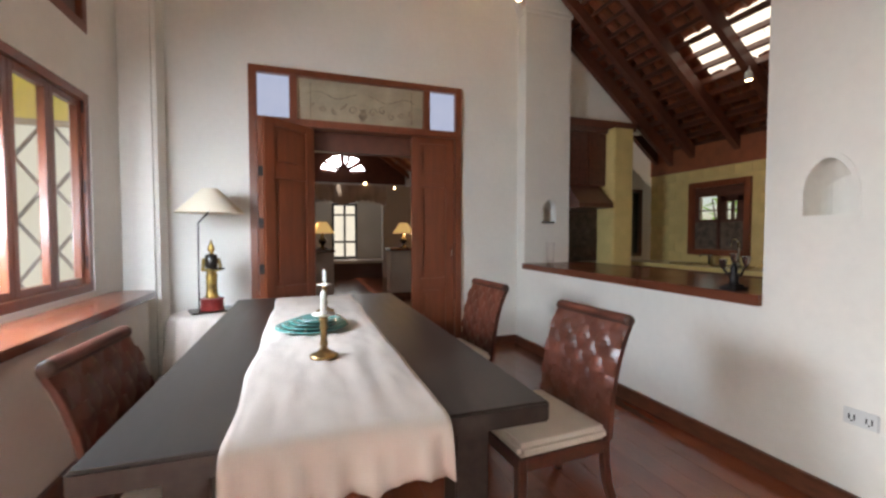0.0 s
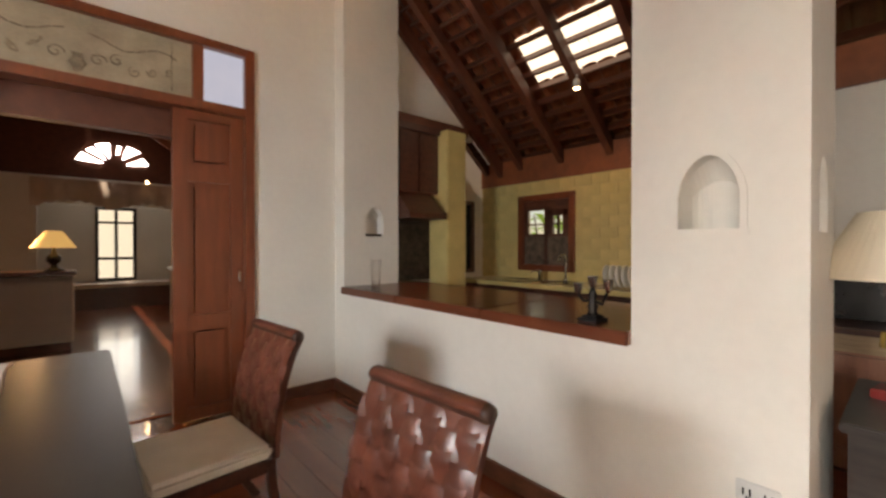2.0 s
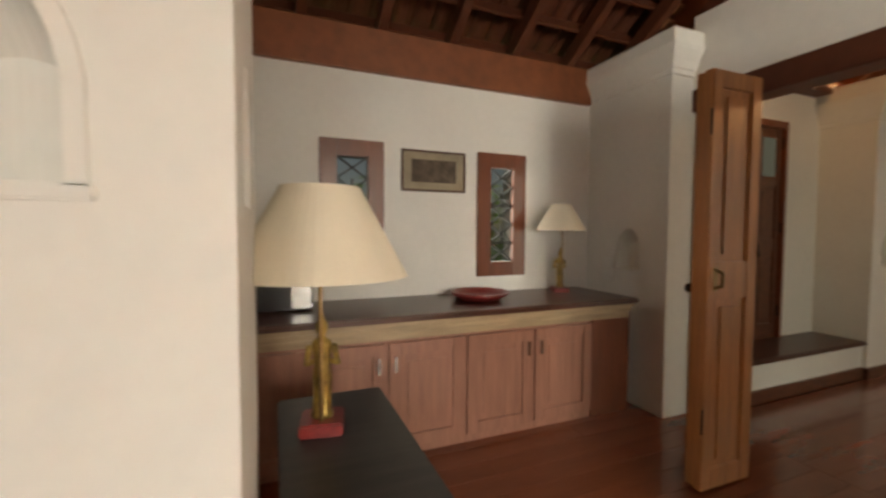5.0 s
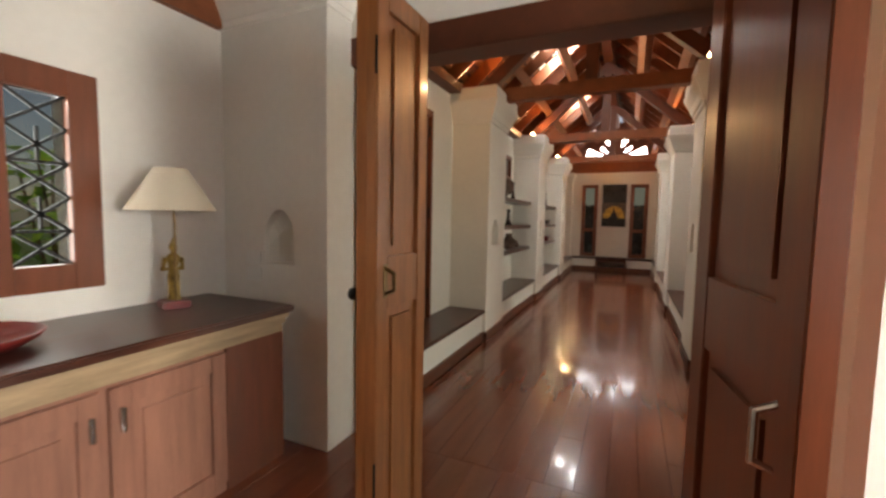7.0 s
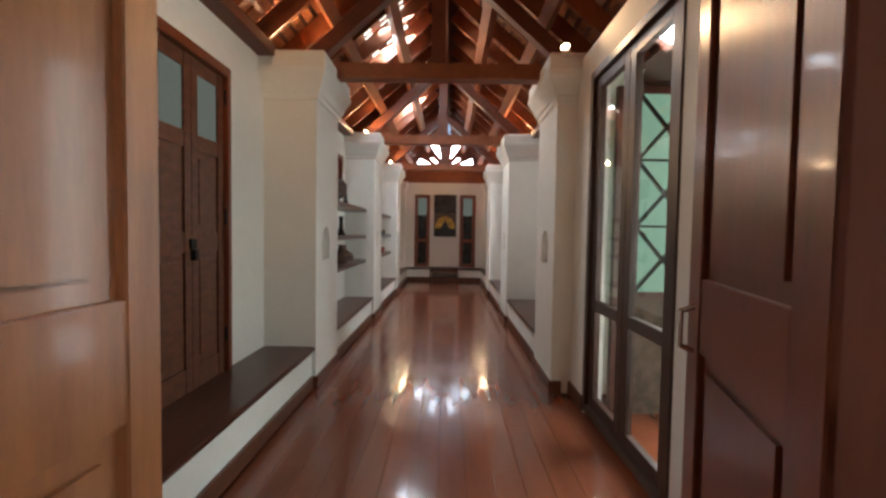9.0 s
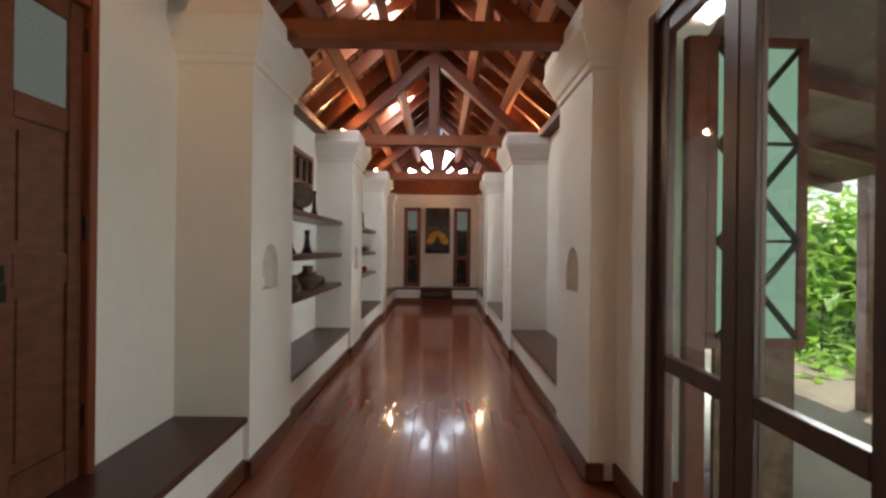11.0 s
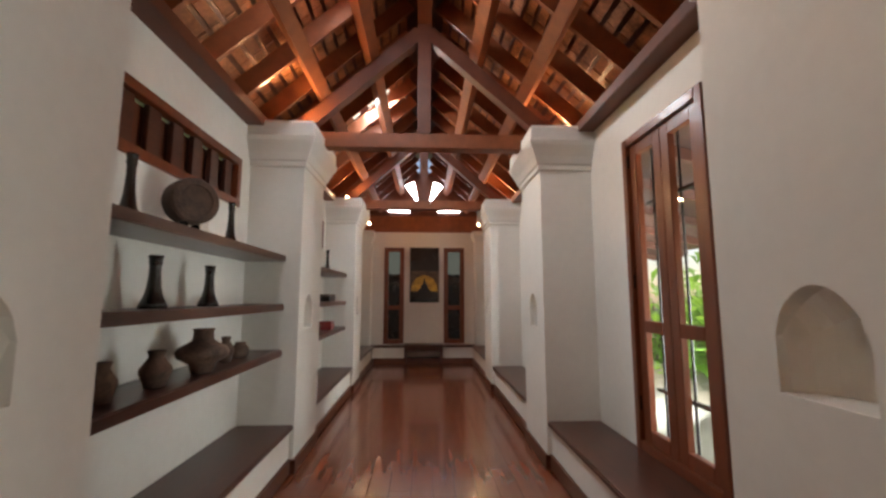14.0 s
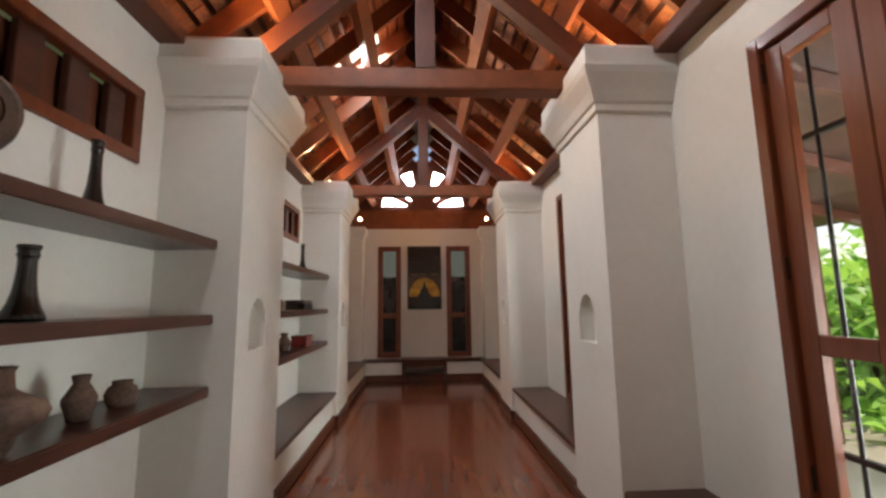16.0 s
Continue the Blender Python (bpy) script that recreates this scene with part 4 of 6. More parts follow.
# west window ---------------------------------------------------------------
def casement(name, x, y0, y1, z0, z1, leaves, mat, rails=(0.0,), label="", bars=0, side=1, deep=0.09, s=0.075):
    """A window or glazed door across x, with frame, leaves and panes; rails are heights of cross rails as a share."""
    w = thing(name, label, "window" if "window" in name else "door", Matrix.Translation((x, y0, z0)), kind="structure")
    L, H = y1 - y0, z1 - z0
    f = 0.055
    for a, b in (((-deep / 2, 0, 0), (deep / 2, f, H)), ((-deep / 2, L - f, 0), (deep / 2, L, H)), ((-deep / 2, f, H - f), (deep / 2, L - f, H)), ((-deep / 2, f, 0), (deep / 2, L - f, f))):
        part("window_frame", box(a, b, 0.004), mat, w)
    lw = (L - 2 * f) / leaves
    for k in range(leaves):
        a, b = f + k * lw + 0.002, f + (k + 1) * lw - 0.002
        leaf = new("sash")
        leaf.parent = w
        for p, q in (((-0.02, a, f), (0.02, a + s, H - f)), ((-0.02, b - s, f), (0.02, b, H - f)), ((-0.02, a + s, H - f - s), (0.02, b - s, H - f)), ((-0.02, a + s, f), (0.02, b - s, f + s))):
            part("sash_bar", box(p, q, 0.003), mat, leaf)
        zs = [f + s] + [f + s + (H - 2 * f - 2 * s) * r for r in rails if r > 0] + [H - f - s]
        for r in rails:
            if r > 0:
                zc = f + s + (H - 2 * f - 2 * s) * r
                part("sash_bar", box((-0.02, a + s, zc - 0.035), (0.02, b - s, zc + 0.035), 0.003), mat, leaf)
        for lo, hi in zip(zs, zs[1:]):
            g = part("pane", box((-0.003, a + s, lo), (0.003, b - s, hi)), GLASS, leaf)
            g.visible_shadow = False
    for k in range(bars):
        yy = f + (L - 2 * f) * (k + 0.5) / bars
        part("security_bar", tube([(-side * 0.09, yy, f), (-side * 0.09, yy, H - f)], 0.008), IRON, w)
    if bars:
        for zc in (0.18, 0.78):
            part("security_bar", box((-side * 0.09 - 0.012, f, zc * H - 0.01), (-side * 0.09 + 0.012, L - f, zc * H + 0.01)), IRON, w)
    for zc in (0.12, 0.5, 0.9):
        for yy in (f - 0.012, L - f):
            part("hinge", tube([(side * 0.03, yy + 0.006, H * zc), (side * 0.03, yy + 0.006, H * zc + 0.08)], 0.009), IRON, w)
    return w


ww = casement("window_1", -0.80, 2.42, 3.97, 0.86, 2.20, 4, TEAK, (0.0,), "red-brown wooden casement window over a deep sill", s=0.045)
# never in view; added as the opening for the south fill lamp
casement("window_15_unseen", -0.80, -0.8, 1.0, 0.86, 2.20, 4, TEAK, (0.0,), "red-brown wooden casement window over a deep sill")
casement("window_2", -0.80, 1.6, 2.40, 0.86, 2.20, 2, TEAK, (0.0,), "red-brown wooden casement window over a deep sill")
hp = thing("window_3", "dark red-brown wooden panel high in the wall", "window", Matrix.Translation((-0.80, 1.6, 2.60)), kind="structure")
part("window_frame", boxes([((-0.03, 0, 0), (0.055, 2.36, 0.07)), ((-0.03, 2.29, 0.07), (0.055, 2.36, 0.55)), ((-0.03, 0, 0.48), (0.055, 2.29, 0.55))], 0.004), TEAK, hp)
part("panel", box((-0.02, 0, 0.07), (0.02, 2.29, 0.48)), DARKTEAK, hp)
bm = bmesh.new()
outline = [(-0.75, 1.0), (-0.44, 1.0), (-0.44, 4.10), (-0.45, 4.16), (-0.49, 4.21), (-0.56, 4.24), (-0.75, 4.25)]
lo = [bm.verts.new((x, y, 0.775)) for x, y in outline]
hi = [bm.verts.new((x, y, 0.82)) for x, y in outline]
bm.faces.new(hi)
bm.faces.new(lo[::-1])
for k in range(len(lo)):
    bm.faces.new((lo[k], lo[(k + 1) % len(lo)], hi[(k + 1) % len(lo)], hi[k]))
bmesh.ops.recalc_face_normals(bm, faces=bm.faces)
tagged(part("window_sill", bm, TEAKX), "deep glossy red-brown wooden window sill with a rounded end", "window sill", kind="structure")
tagged(part("wall_under_sill", box((-0.75, 1.0, 0), (-0.50, 4.18, 0.775), 0.02), PLASTER), kind="structure")

# socket and moulding on the pier
so = thing("wall_socket", "white double wall socket on the plastered wall", "socket", Matrix.Translation((XW - 0.001, 1.593, 0.447)))
part("plate", box((-0.012, -0.062, -0.036), (0, 0.062, 0.036), 0.004), PLATE, so)
for dy in (-0.03, 0.03):
    part("outlet", boxes([((-0.0135, dy - 0.012, -0.012), (-0.0115, dy - 0.007, 0.012)), ((-0.0135, dy + 0.007, -0.012), (-0.0115, dy + 0.012, 0.012)), ((-0.0135, dy - 0.004, -0.02), (-0.0115, dy + 0.004, -0.014))]), BLACK, so)
bm = bmesh.new()
ss = [-1 + 2 * i / 24 for i in range(25)]
prof = [(1.745 + s * 0.0975, arch_top(s, 1.465, 1.606)) for s in ss]
prof2 = [(1.745 + s * 0.1195, arch_top(s, 1.465, 1.634)) for s in ss]
prof, prof2 = [(prof[0][0], 1.329), *prof, (prof[-1][0], 1.329)], [(prof2[0][0], 1.329), *prof2, (prof2[-1][0], 1.329)]
rows = [[bm.verts.new((x, y, z)) for y, z in pr] for x, pr in ((XW + 0.001, prof), (XW - 0.006, prof), (XW - 0.006, prof2), (XW + 0.001, prof2))]
for a, b in zip(rows, rows[1:]):
    for k in range(len(a) - 1):
        bm.faces.new((a[k], a[k + 1], b[k + 1], b[k]))
add_box(bm, (XW - 0.010, 1.617, 1.319), (XW + 0.02, 1.873, 1.340), 0.004)
bmesh.ops.recalc_face_normals(bm, faces=bm.faces)
tagged(part("trim_niche", bm, PLASTER), "white plaster moulding round an arched niche", "trim", kind="structure")

spotlight((2.80, 4.44, 3.72), (2.3, 3.6, 4.2), 55, 150)


# ---- kitchen ----
ct = thing("serving_counter", "glossy red-brown wooden serving counter in the wall opening", "counter", Matrix.Translation((2.893, 2.02, 0.87)))
for k, (a, b) in enumerate(((0.0, 0.83), (0.833, 1.66), (1.663, 2.485))):
    bm = box((0.0, a, 0), (0.87, b, 0.06), 0.006)
    part("plank", bm, TEAKX, ct)
tagged(wall("wall_counter_back", "x", 3.5, 0.2, (2.05, 4.48), (0, 0.87)), kind="structure")

g = thing("glass_tumbler", "clear glass tumbler standing on the wooden counter", "glass", Matrix.Translation((3.12, 4.30, 0.93)))
part("body", lathe([(0.001, 0.004), (0.036, 0.004), (0.038, 0.0), (0.046, 0.235), (0.043, 0.235), (0.033, 0.03), (0.001, 0.03)]), GLASS, g, smooth=True)

tr = thing("niche_tray", "shallow dark tray lying in the small arched niche", "tray", Matrix.Translation((3.24, 4.575, 1.370)))
part("body", boxes([((-0.085, -0.045, 0), (0.085, 0.045, 0.008)), ((-0.085, -0.045, 0.008), (0.085, -0.038, 0.022)), ((-0.085, 0.038, 0.008), (0.085, 0.045, 0.022))], 0.002), BLACKPOT, tr)

can = thing("candelabrum", "small dark metal candelabrum with three cups on the counter", "candelabrum", Matrix.Translation((3.02, 2.24, 0.93)))
part("base", boxes([((-0.055, -0.05, 0), (0.055, 0.05, 0.016)), ((-0.04, -0.035, 0.016), (0.04, 0.035, 0.03))], 0.004), IRON, can)
part("stem", lathe([(0.03, 0.03), (0.018, 0.05), (0.026, 0.07), (0.015, 0.09), (0.02, 0.12), (0.012, 0.15)]), IRON, can, smooth=True)
for k, (dx, dy, h) in enumerate(((0, 0, 0.17), (0.04, 0.10, 0.13), (-0.03, -0.09, 0.16))):
    if k:
        part("arm", tube([(0, 0, 0.10), (dx * 0.6, dy * 0.6, 0.085), (dx, dy, h - 0.01)], 0.007), IRON, can)
    cup = part("cup", lathe([(0.006, -0.02), (0.012, -0.01), (0.018, 0.0), (0.022, 0.035), (0.024, 0.04), (0.018, 0.038)], n=14), CHROME, can, smooth=True)
    cup.location = (dx, dy, h)

tagged(part("wall_splashback", box((3.5, 4.955, 0.90), (4.75, 4.969, 1.82)), STONE), "dim brown stone splashback behind the stove", "splashback", kind="structure")
kc = thing("kitchen_column", "square cream-painted column beside the stove", "column", Matrix.Translation((4.17, 4.55, 0)))
part("shaft", box((-0.135, -0.15, 0), (0.135, 0.15, 2.48), 0.01), TILEY, kc)
kn = thing("kitchen_cabinet", "dark wooden kitchen base cabinet along the stove wall", "cabinet", Matrix.Translation((3.55, 4.5, 0)))
part("body", box((0, 0, 0.08), (0.42, 0.46, 0.86)), DARKTEAK, kn)
part("worktop", box((-0.02, -0.03, 0.86), (0.42, 0.46, 0.90), 0.005), STONE, kn)
ho = thing("range_hood", "dark wooden hood over the stove", "hood", Matrix.Translation((3.52, 4.45, 1.55)))
bm = bmesh.new()
lo = [bm.verts.new(c) for c in ((0, -0.1, 0), (0.46, -0.1, 0), (0.46, 0.5, 0), (0, 0.5, 0))]
mi = [bm.verts.new(c) for c in ((0, -0.1, 0.05), (0.46, -0.1, 0.05), (0.46, 0.5, 0.05), (0, 0.5, 0.05))]
hi = [bm.verts.new(c) for c in ((0, 0.2, 0.34), (0.43, 0.2, 0.34), (0.43, 0.5, 0.34), (0, 0.5, 0.34))]
for a, b in ((lo, mi), (mi, hi)):
    for k in range(4):
        bm.faces.new((a[k], a[(k + 1) % 4], b[(k + 1) % 4], b[k]))
bm.faces.new(hi)
bm.faces.new(lo[::-1])
part("canopy", bm, DARKTEAK, ho, "dark canopy")
uc = thing("wall_cabinet", "dark wooden wall cabinet above the hood", "cabinet", Matrix.Translation((3.52, 4.56, 1.82)))
part("body", box((0, 0, 0), (0.52, 0.40, 0.68)), TEAK, uc)
for k in range(2):
    part("cabinet_door", box((0.01 + 0.255 * k, -0.02, 0.01), (0.255 + 0.255 * k, 0, 0.67), 0.004), DARKTEAK, uc)
part("cornice", box((-0.02, -0.05, 0.61), (0.52, -0.02, 0.68), 0.006), DARKTEAK, uc)

sk = thing("sink_unit", "dark wooden sink cabinet with a pale worktop and steel basins", "sink unit", Matrix.Translation((4.58, 2.26, 0)))
part("body", box((0.03, 0, 0.08), (0.57, 2.55, 0.86)), DARKTEAK, sk)
part("worktop", box((0, 0, 0.86), (0.58, 2.55, 0.905), 0.006), TILEY, sk, "cream worktop")
for k in range(5):
    d = part("cabinet_door", box((0.01, 0.03 + 0.505 * k, 0.12), (0.03, 0.51 + 0.505 * k, 0.62), 0.004), DARKTEAK, sk)
    part("drawer", box((0.01, 0.03 + 0.505 * k, 0.65), (0.03, 0.51 + 0.505 * k, 0.83), 0.004), DARKTEAK, sk)
for y in (1.35, 1.85):
    part("basin", lathe([(0.001, -0.05), (0.16, -0.04), (0.19, 0.0), (0.205, 0.008), (0.205, 0.003), (0.18, -0.002)], Matrix.Translation((0.28, y, 0.907)), 28), CHROME, sk, smooth=True)
fa = thing("kitchen_faucet", "tall curved steel kitchen faucet behind the sink", "faucet", Matrix.Translation((4.98, 3.62, 0.905)))
part("base", lathe([(0.028, 0), (0.026, 0.03), (0.014, 0.05)]), CHROME, fa, smooth=True)
part("spout", tube([(0, 0, 0.03), (0, 0, 0.24), (-0.03, 0, 0.285), (-0.08, 0, 0.295), (-0.12, 0, 0.27), (-0.13, 0, 0.22)], 0.011), CHROME, fa, smooth=True)
fb = thing("kitchen_faucet", "short steel mixer tap between the basins", "faucet", Matrix.Translation((5.0, 3.95, 0.905)))
part("base", lathe([(0.028, 0), (0.024, 0.09), (0.03, 0.10), (0.02, 0.12)]), CHROME, fb, smooth=True)
part("spout", tube([(0, 0, 0.08), (-0.10, 0, 0.12), (-0.16, 0, 0.10)], 0.010), CHROME, fb, smooth=True)
dish = thing("dish_rack", "steel dish rack holding plates beside the sink", "dish rack", Matrix.Translation((4.78, 2.95, 0.905)))
part("frame", boxes([((-0.15, -0.2, 0.01), (0.15, -0.19, 0.02)), ((-0.15, 0.19, 0.01), (0.15, 0.2, 0.02)), ((-0.15, -0.2, 0.08), (0.15, -0.19, 0.09)), ((-0.15, 0.19, 0.08), (0.15, 0.2, 0.09)), ((-0.15, -0.2, 0), (-0.14, 0.2, 0.01)), ((0.14, -0.2, 0), (0.15, 0.2, 0.01))]), CHROME, dish)
for k in range(6):
    part("plate", lathe([(0.001, 0), (0.07, 0), (0.1, 0.012), (0.1, 0.016), (0.001, 0.005)], Matrix.Translation((0, -0.15 + 0.055 * k, 0.105)) @ pose(0, 0, 0, 82), 24), WAX, dish, "white plate", smooth=True)

kw = thing("window_4", "dark wooden kitchen window over the sink, four small panes lit", "window", Matrix.Translation((5.16, 3.62, 1.0)), kind="structure")
part("window_frame", boxes([((-0.03, 0, 0), (0.05, 0.07, 0.87)), ((-0.03, 0.68, 0), (0.05, 0.75, 0.87)), ((-0.03, 0.07, 0.80), (0.05, 0.68, 0.87)), ((-0.03, 0.07, 0), (0.05, 0.68, 0.07))], 0.004), TEAK, kw)
part("screen_panel", box((0.01, 0.07, 0.07), (0.03, 0.68, 0.40)), STONE, kw, "dark lower screen")
part("sash_bar", boxes([((0, 0.355, 0.07), (0.03, 0.395, 0.80)), ((0, 0.07, 0.62), (0.03, 0.355, 0.80)), ((0, 0.395, 0.69), (0.03, 0.68, 0.80)), ((0, 0.07, 0.39), (0.03, 0.68, 0.42)), ((0.0, 0.08, 0.52), (0.02, 0.67, 0.535)),
                             ((0, 0.07, 0.42), (0.03, 0.16, 0.69)), ((0, 0.20, 0.42), (0.03, 0.23, 0.69)), ((0, 0.28, 0.42), (0.03, 0.355, 0.69)), ((0, 0.62, 0.42), (0.03, 0.68, 0.69))], 0.002), DARKTEAK, kw)
part("pane", box((0.032, 0.07, 0.07), (0.036, 0.68, 0.80)), GLASS, kw).visible_shadow = False
nw = thing("window_5", "narrow dark wooden kitchen window", "window", Matrix.Translation((4.79, 4.97, 0.95)), kind="structure")
part("window_frame", boxes([((0, -0.02, 0), (0.04, 0.06, 0.90)), ((0.16, -0.02, 0), (0.20, 0.06, 0.90)), ((0.04, -0.02, 0.86), (0.16, 0.06, 0.90)), ((0.04, -0.02, 0), (0.16, 0.06, 0.04))]), DARKTEAK, nw)
part("pane", box((0.04, 0.02, 0.04), (0.16, 0.03, 0.86)), BLACK, nw, "dark pane")


spotlight((4.38, 3.14, 2.62), (4.7, 3.2, 1.2), 9)


# ---- pantry ----
sb = thing("sideboard", "long built-in sideboard with pinkish panelled doors and a dark red top", "sideboard", Matrix.Translation((4.42, -0.94, 0)) @ Matrix.Diagonal((1, 1, 1.032, 1)))
SL = 2.75
part("worktop", box((0, 0, 0.765), (0.66, SL, 0.80), 0.008), DARKTEAK, sb, "glossy dark red-brown top")
part("moulding", boxes([((0.035, 0.0, 0.735), (0.66, SL, 0.765)), ((0.06, 0.0, 0.70), (0.66, SL, 0.735)), ((0.085, 0.0, 0.655), (0.66, SL, 0.70))], 0.006), LIMEWOOD, sb, "pale stepped wooden moulding")
part("carcass", box((0.10, 0.34, 0.0), (0.66, SL, 0.655)), PINKWOOD, sb)
part("end_panel", box((0.09, 0.0, 0.0), (0.66, 0.335, 0.655)), TEAK, sb, "red-brown end panel")
doors = [0.345 + 0.485 * k for k in range(5)]
for k, y in enumerate(doors):
    w = 0.46
    d = part("cabinet_door", boxes([((0.09, y + 0.07, 0.12), (0.099, y + w - 0.07, 0.57)), ((0.084, y + 0.11, 0.16), (0.096, y + w - 0.11, 0.53))], 0.003), PINKWOOD, sb)
    for a, b in ((y, y + 0.07), (y + w - 0.07, y + w)):
        part("stile", box((0.078, a, 0.05), (0.10, b, 0.64), 0.003), PINKWOOD, d)
    for a, b in ((0.05, 0.12), (0.57, 0.64)):
        part("rail", box((0.078, y + 0.07, a), (0.10, y + w - 0.07, b), 0.003), PINKWOOD, d)
    hy = y + (w - 0.035 if k % 2 == 0 else 0.035)
    part("handle", box((0.055, hy - 0.008, 0.48), (0.078, hy + 0.008, 0.57), 0.004), CHROME, d, "pale metal handle")

bo = thing("lacquer_tray", "round dark red lacquer tray lying on the sideboard", "tray", Matrix.Translation((4.78, 0.13, 0.826)))
part("bowl", lathe([(0.001, 0.0), (0.13, 0.0), (0.185, 0.03), (0.205, 0.052), (0.195, 0.056), (0.17, 0.03), (0.12, 0.014), (0.001, 0.012)], None, 44), REDLACQ, bo, smooth=True)


def gilt_lamp(name_label, m, r_top, r_bot, h_shade, z_shade, scale):
    l = thing("table_lamp", name_label, "lamp", m)
    part("plinth", box((-0.07 * scale, -0.07 * scale, 0), (0.07 * scale, 0.07 * scale, 0.045 * scale), 0.006), REDLACQ, l, "worn red plinth")
    f = part("figure", figure(scale * 0.84), GOLD, l, smooth=True)
    f.location = (0, 0, 0.045 * scale)
    part("pole", tube([(0, 0.04 * scale, 0.04 * scale), (0, 0.05 * scale, z_shade * 0.9), (0, 0, z_shade + h_shade * 0.6)], 0.006), BRASS, l)
    open_shade("shade", r_top, r_bot, h_shade, z_shade, l, "cream cone shade")
    return l


gilt_lamp("small gilt statue lamp with a pale shade on the sideboard", pose(4.87, -0.607, 0.826, 0, 0, 70), 0.07, 0.19, 0.20, 0.47, 0.85)
DT = thing("console_table", "low near-black wooden table against the white pier", "table", Matrix.Translation((3.105, 1.055, 0)))
part("tabletop", box((0, 0, 0.665), (0.70, 0.36, 0.70), 0.006), TABLEWOOD, DT)
part("body", box((0.02, 0.02, 0.04), (0.68, 0.34, 0.665)), TABLEWOOD, DT)
part("drawer", boxes([((0.05, 0.008, 0.46), (0.33, 0.02, 0.63)), ((0.37, 0.008, 0.46), (0.65, 0.02, 0.63))], 0.003), DARKTEAK, DT)
for x in (0.04, 0.62):
    for y in (0.04, 0.30):
        part("foot", box((x, y, 0), (x + 0.05, y + 0.05, 0.04)), TABLEWOOD, DT)
gilt_lamp("gilt statue lamp with a large cream shade on a table", pose(3.535, 1.293, 0.70, 0, 0, 80), 0.112, 0.250, 0.255, 0.455, 0.88)
mw = thing("microwave", "black microwave oven with a silver front on the sideboard", "microwave", Matrix.Translation((4.74, 1.22, 0.826)))
part("body", box((0, 0, 0.01), (0.32, 0.46, 0.26), 0.006), BLACK, mw)
part("door", box((-0.012, 0.12, 0.02), (0, 0.45, 0.25), 0.004), BLACK, mw)
part("control_panel", box((-0.012, 0.01, 0.02), (0, 0.115, 0.25), 0.004), CHROME, mw, "silver control panel")


def leaded_window(name, y0, y1, z0, z1):
    w = thing(name, "small red-brown window with leaded diamond glass", "window", Matrix.Translation((5.08, y0, z0)), kind="structure")
    L, H, f = y1 - y0, z1 - z0, 0.11
    for a, b in (((-0.025, 0, 0), (0.03, f, H)), ((-0.025, L - f, 0), (0.03, L, H)), ((-0.025, f, H - f), (0.03, L - f, H)), ((-0.025, f, 0), (0.03, L - f, f))):
        part("window_frame", box(a, b, 0.004), TEAK, w)
    bm = bmesh.new()
    gw, gh = L - 2 * f, H - 2 * f
    n = 5
    for k in range(n):
        za, zb = f + gh * k / n, f + gh * (k + 1) / n
        for p, q in (((f, za), (f + gw, zb)), ((f + gw, za), (f, zb)), ((f + gw / 2, za), (f + gw / 2, zb)) if k % 2 else ((f, zb), (f + gw, zb))):
            add_bar(bm, (0.0, p[0], p[1]), (0.0, q[0], q[1]), 0.012, 0.012, (1, 0, 0))
    part("lead_lattice", bm, IRON, w)
    part("pane", box((0.012, f, f), (0.016, L - f, H - f)), LEADGLASS, w).visible_shadow = False
    return w


leaded_window("window_6", 0.723, 1.148, 0.945, 1.888)
leaded_window("window_7", -0.413, 0.007, 0.945, 1.878)
pf = thing("framed_picture", "framed dark landscape print with a cream mount on the wall", "picture", Matrix.Translation((5.078, 0.11, 1.567)))
part("frame", boxes([((-0.02, 0, 0), (0, 0.49, 0.014)), ((-0.02, 0, 0.276), (0, 0.49, 0.29)), ((-0.02, 0, 0.014), (0, 0.014, 0.276)), ((-0.02, 0.476, 0.014), (0, 0.49, 0.276))], 0.002), DARKTEAK, pf)
part("mount", box((-0.010, 0.014, 0.014), (-0.002, 0.476, 0.276)), SAND, pf, "cream mount")
part("print", box((-0.013, 0.075, 0.065), (-0.010, 0.415, 0.225)), STONE, pf, "dark print")

# switches beside the pillar's niche
for z in (0.905, 1.0):
    sw = thing("light_switch", "white plastic switch plate on the plastered pillar", "switch", Matrix.Translation((4.83, -1.05, z)), "pantry switches")
    part("plate", box((-0.055, 0, 0), (0.055, 0.010, 0.08), 0.003), WHITE, sw)
    for dx in (-0.025, 0.025):
        part("rocker", box((dx - 0.012, 0.010, 0.025), (dx + 0.012, 0.014, 0.055), 0.002), WHITE, sw)

# folding doors to the corridor
fd = thing("door_2", "orange-brown panelled folding door, folded open", "door", Matrix.Translation((3.74, -1.02, 0)), kind="structure")
PAN = ((0.05, 0.462), (0.553, 0.96))
lb = panel_leaf("leaf", fd, (3.658, -0.50), (3.652, -0.855), 0.012, 2.06, LITTEAK, panels=PAN)
la = panel_leaf("leaf", fd, (3.706, -0.515), (3.735, -0.87), 0.012, 2.06, LITTEAK, panels=PAN)
part("lock_plate", box((0.040, -0.026, 1.0), (0.068, -0.022, 1.12), 0.002), BRASS, lb, "brass lock plate")
pull(lb, (0.054, -0.025, 1.015), BRASS, 0.09, (0, -1, 0))
pull(la, (0.33, -0.02, 0.98), CHROME, 0.12, (0, -1, 0))
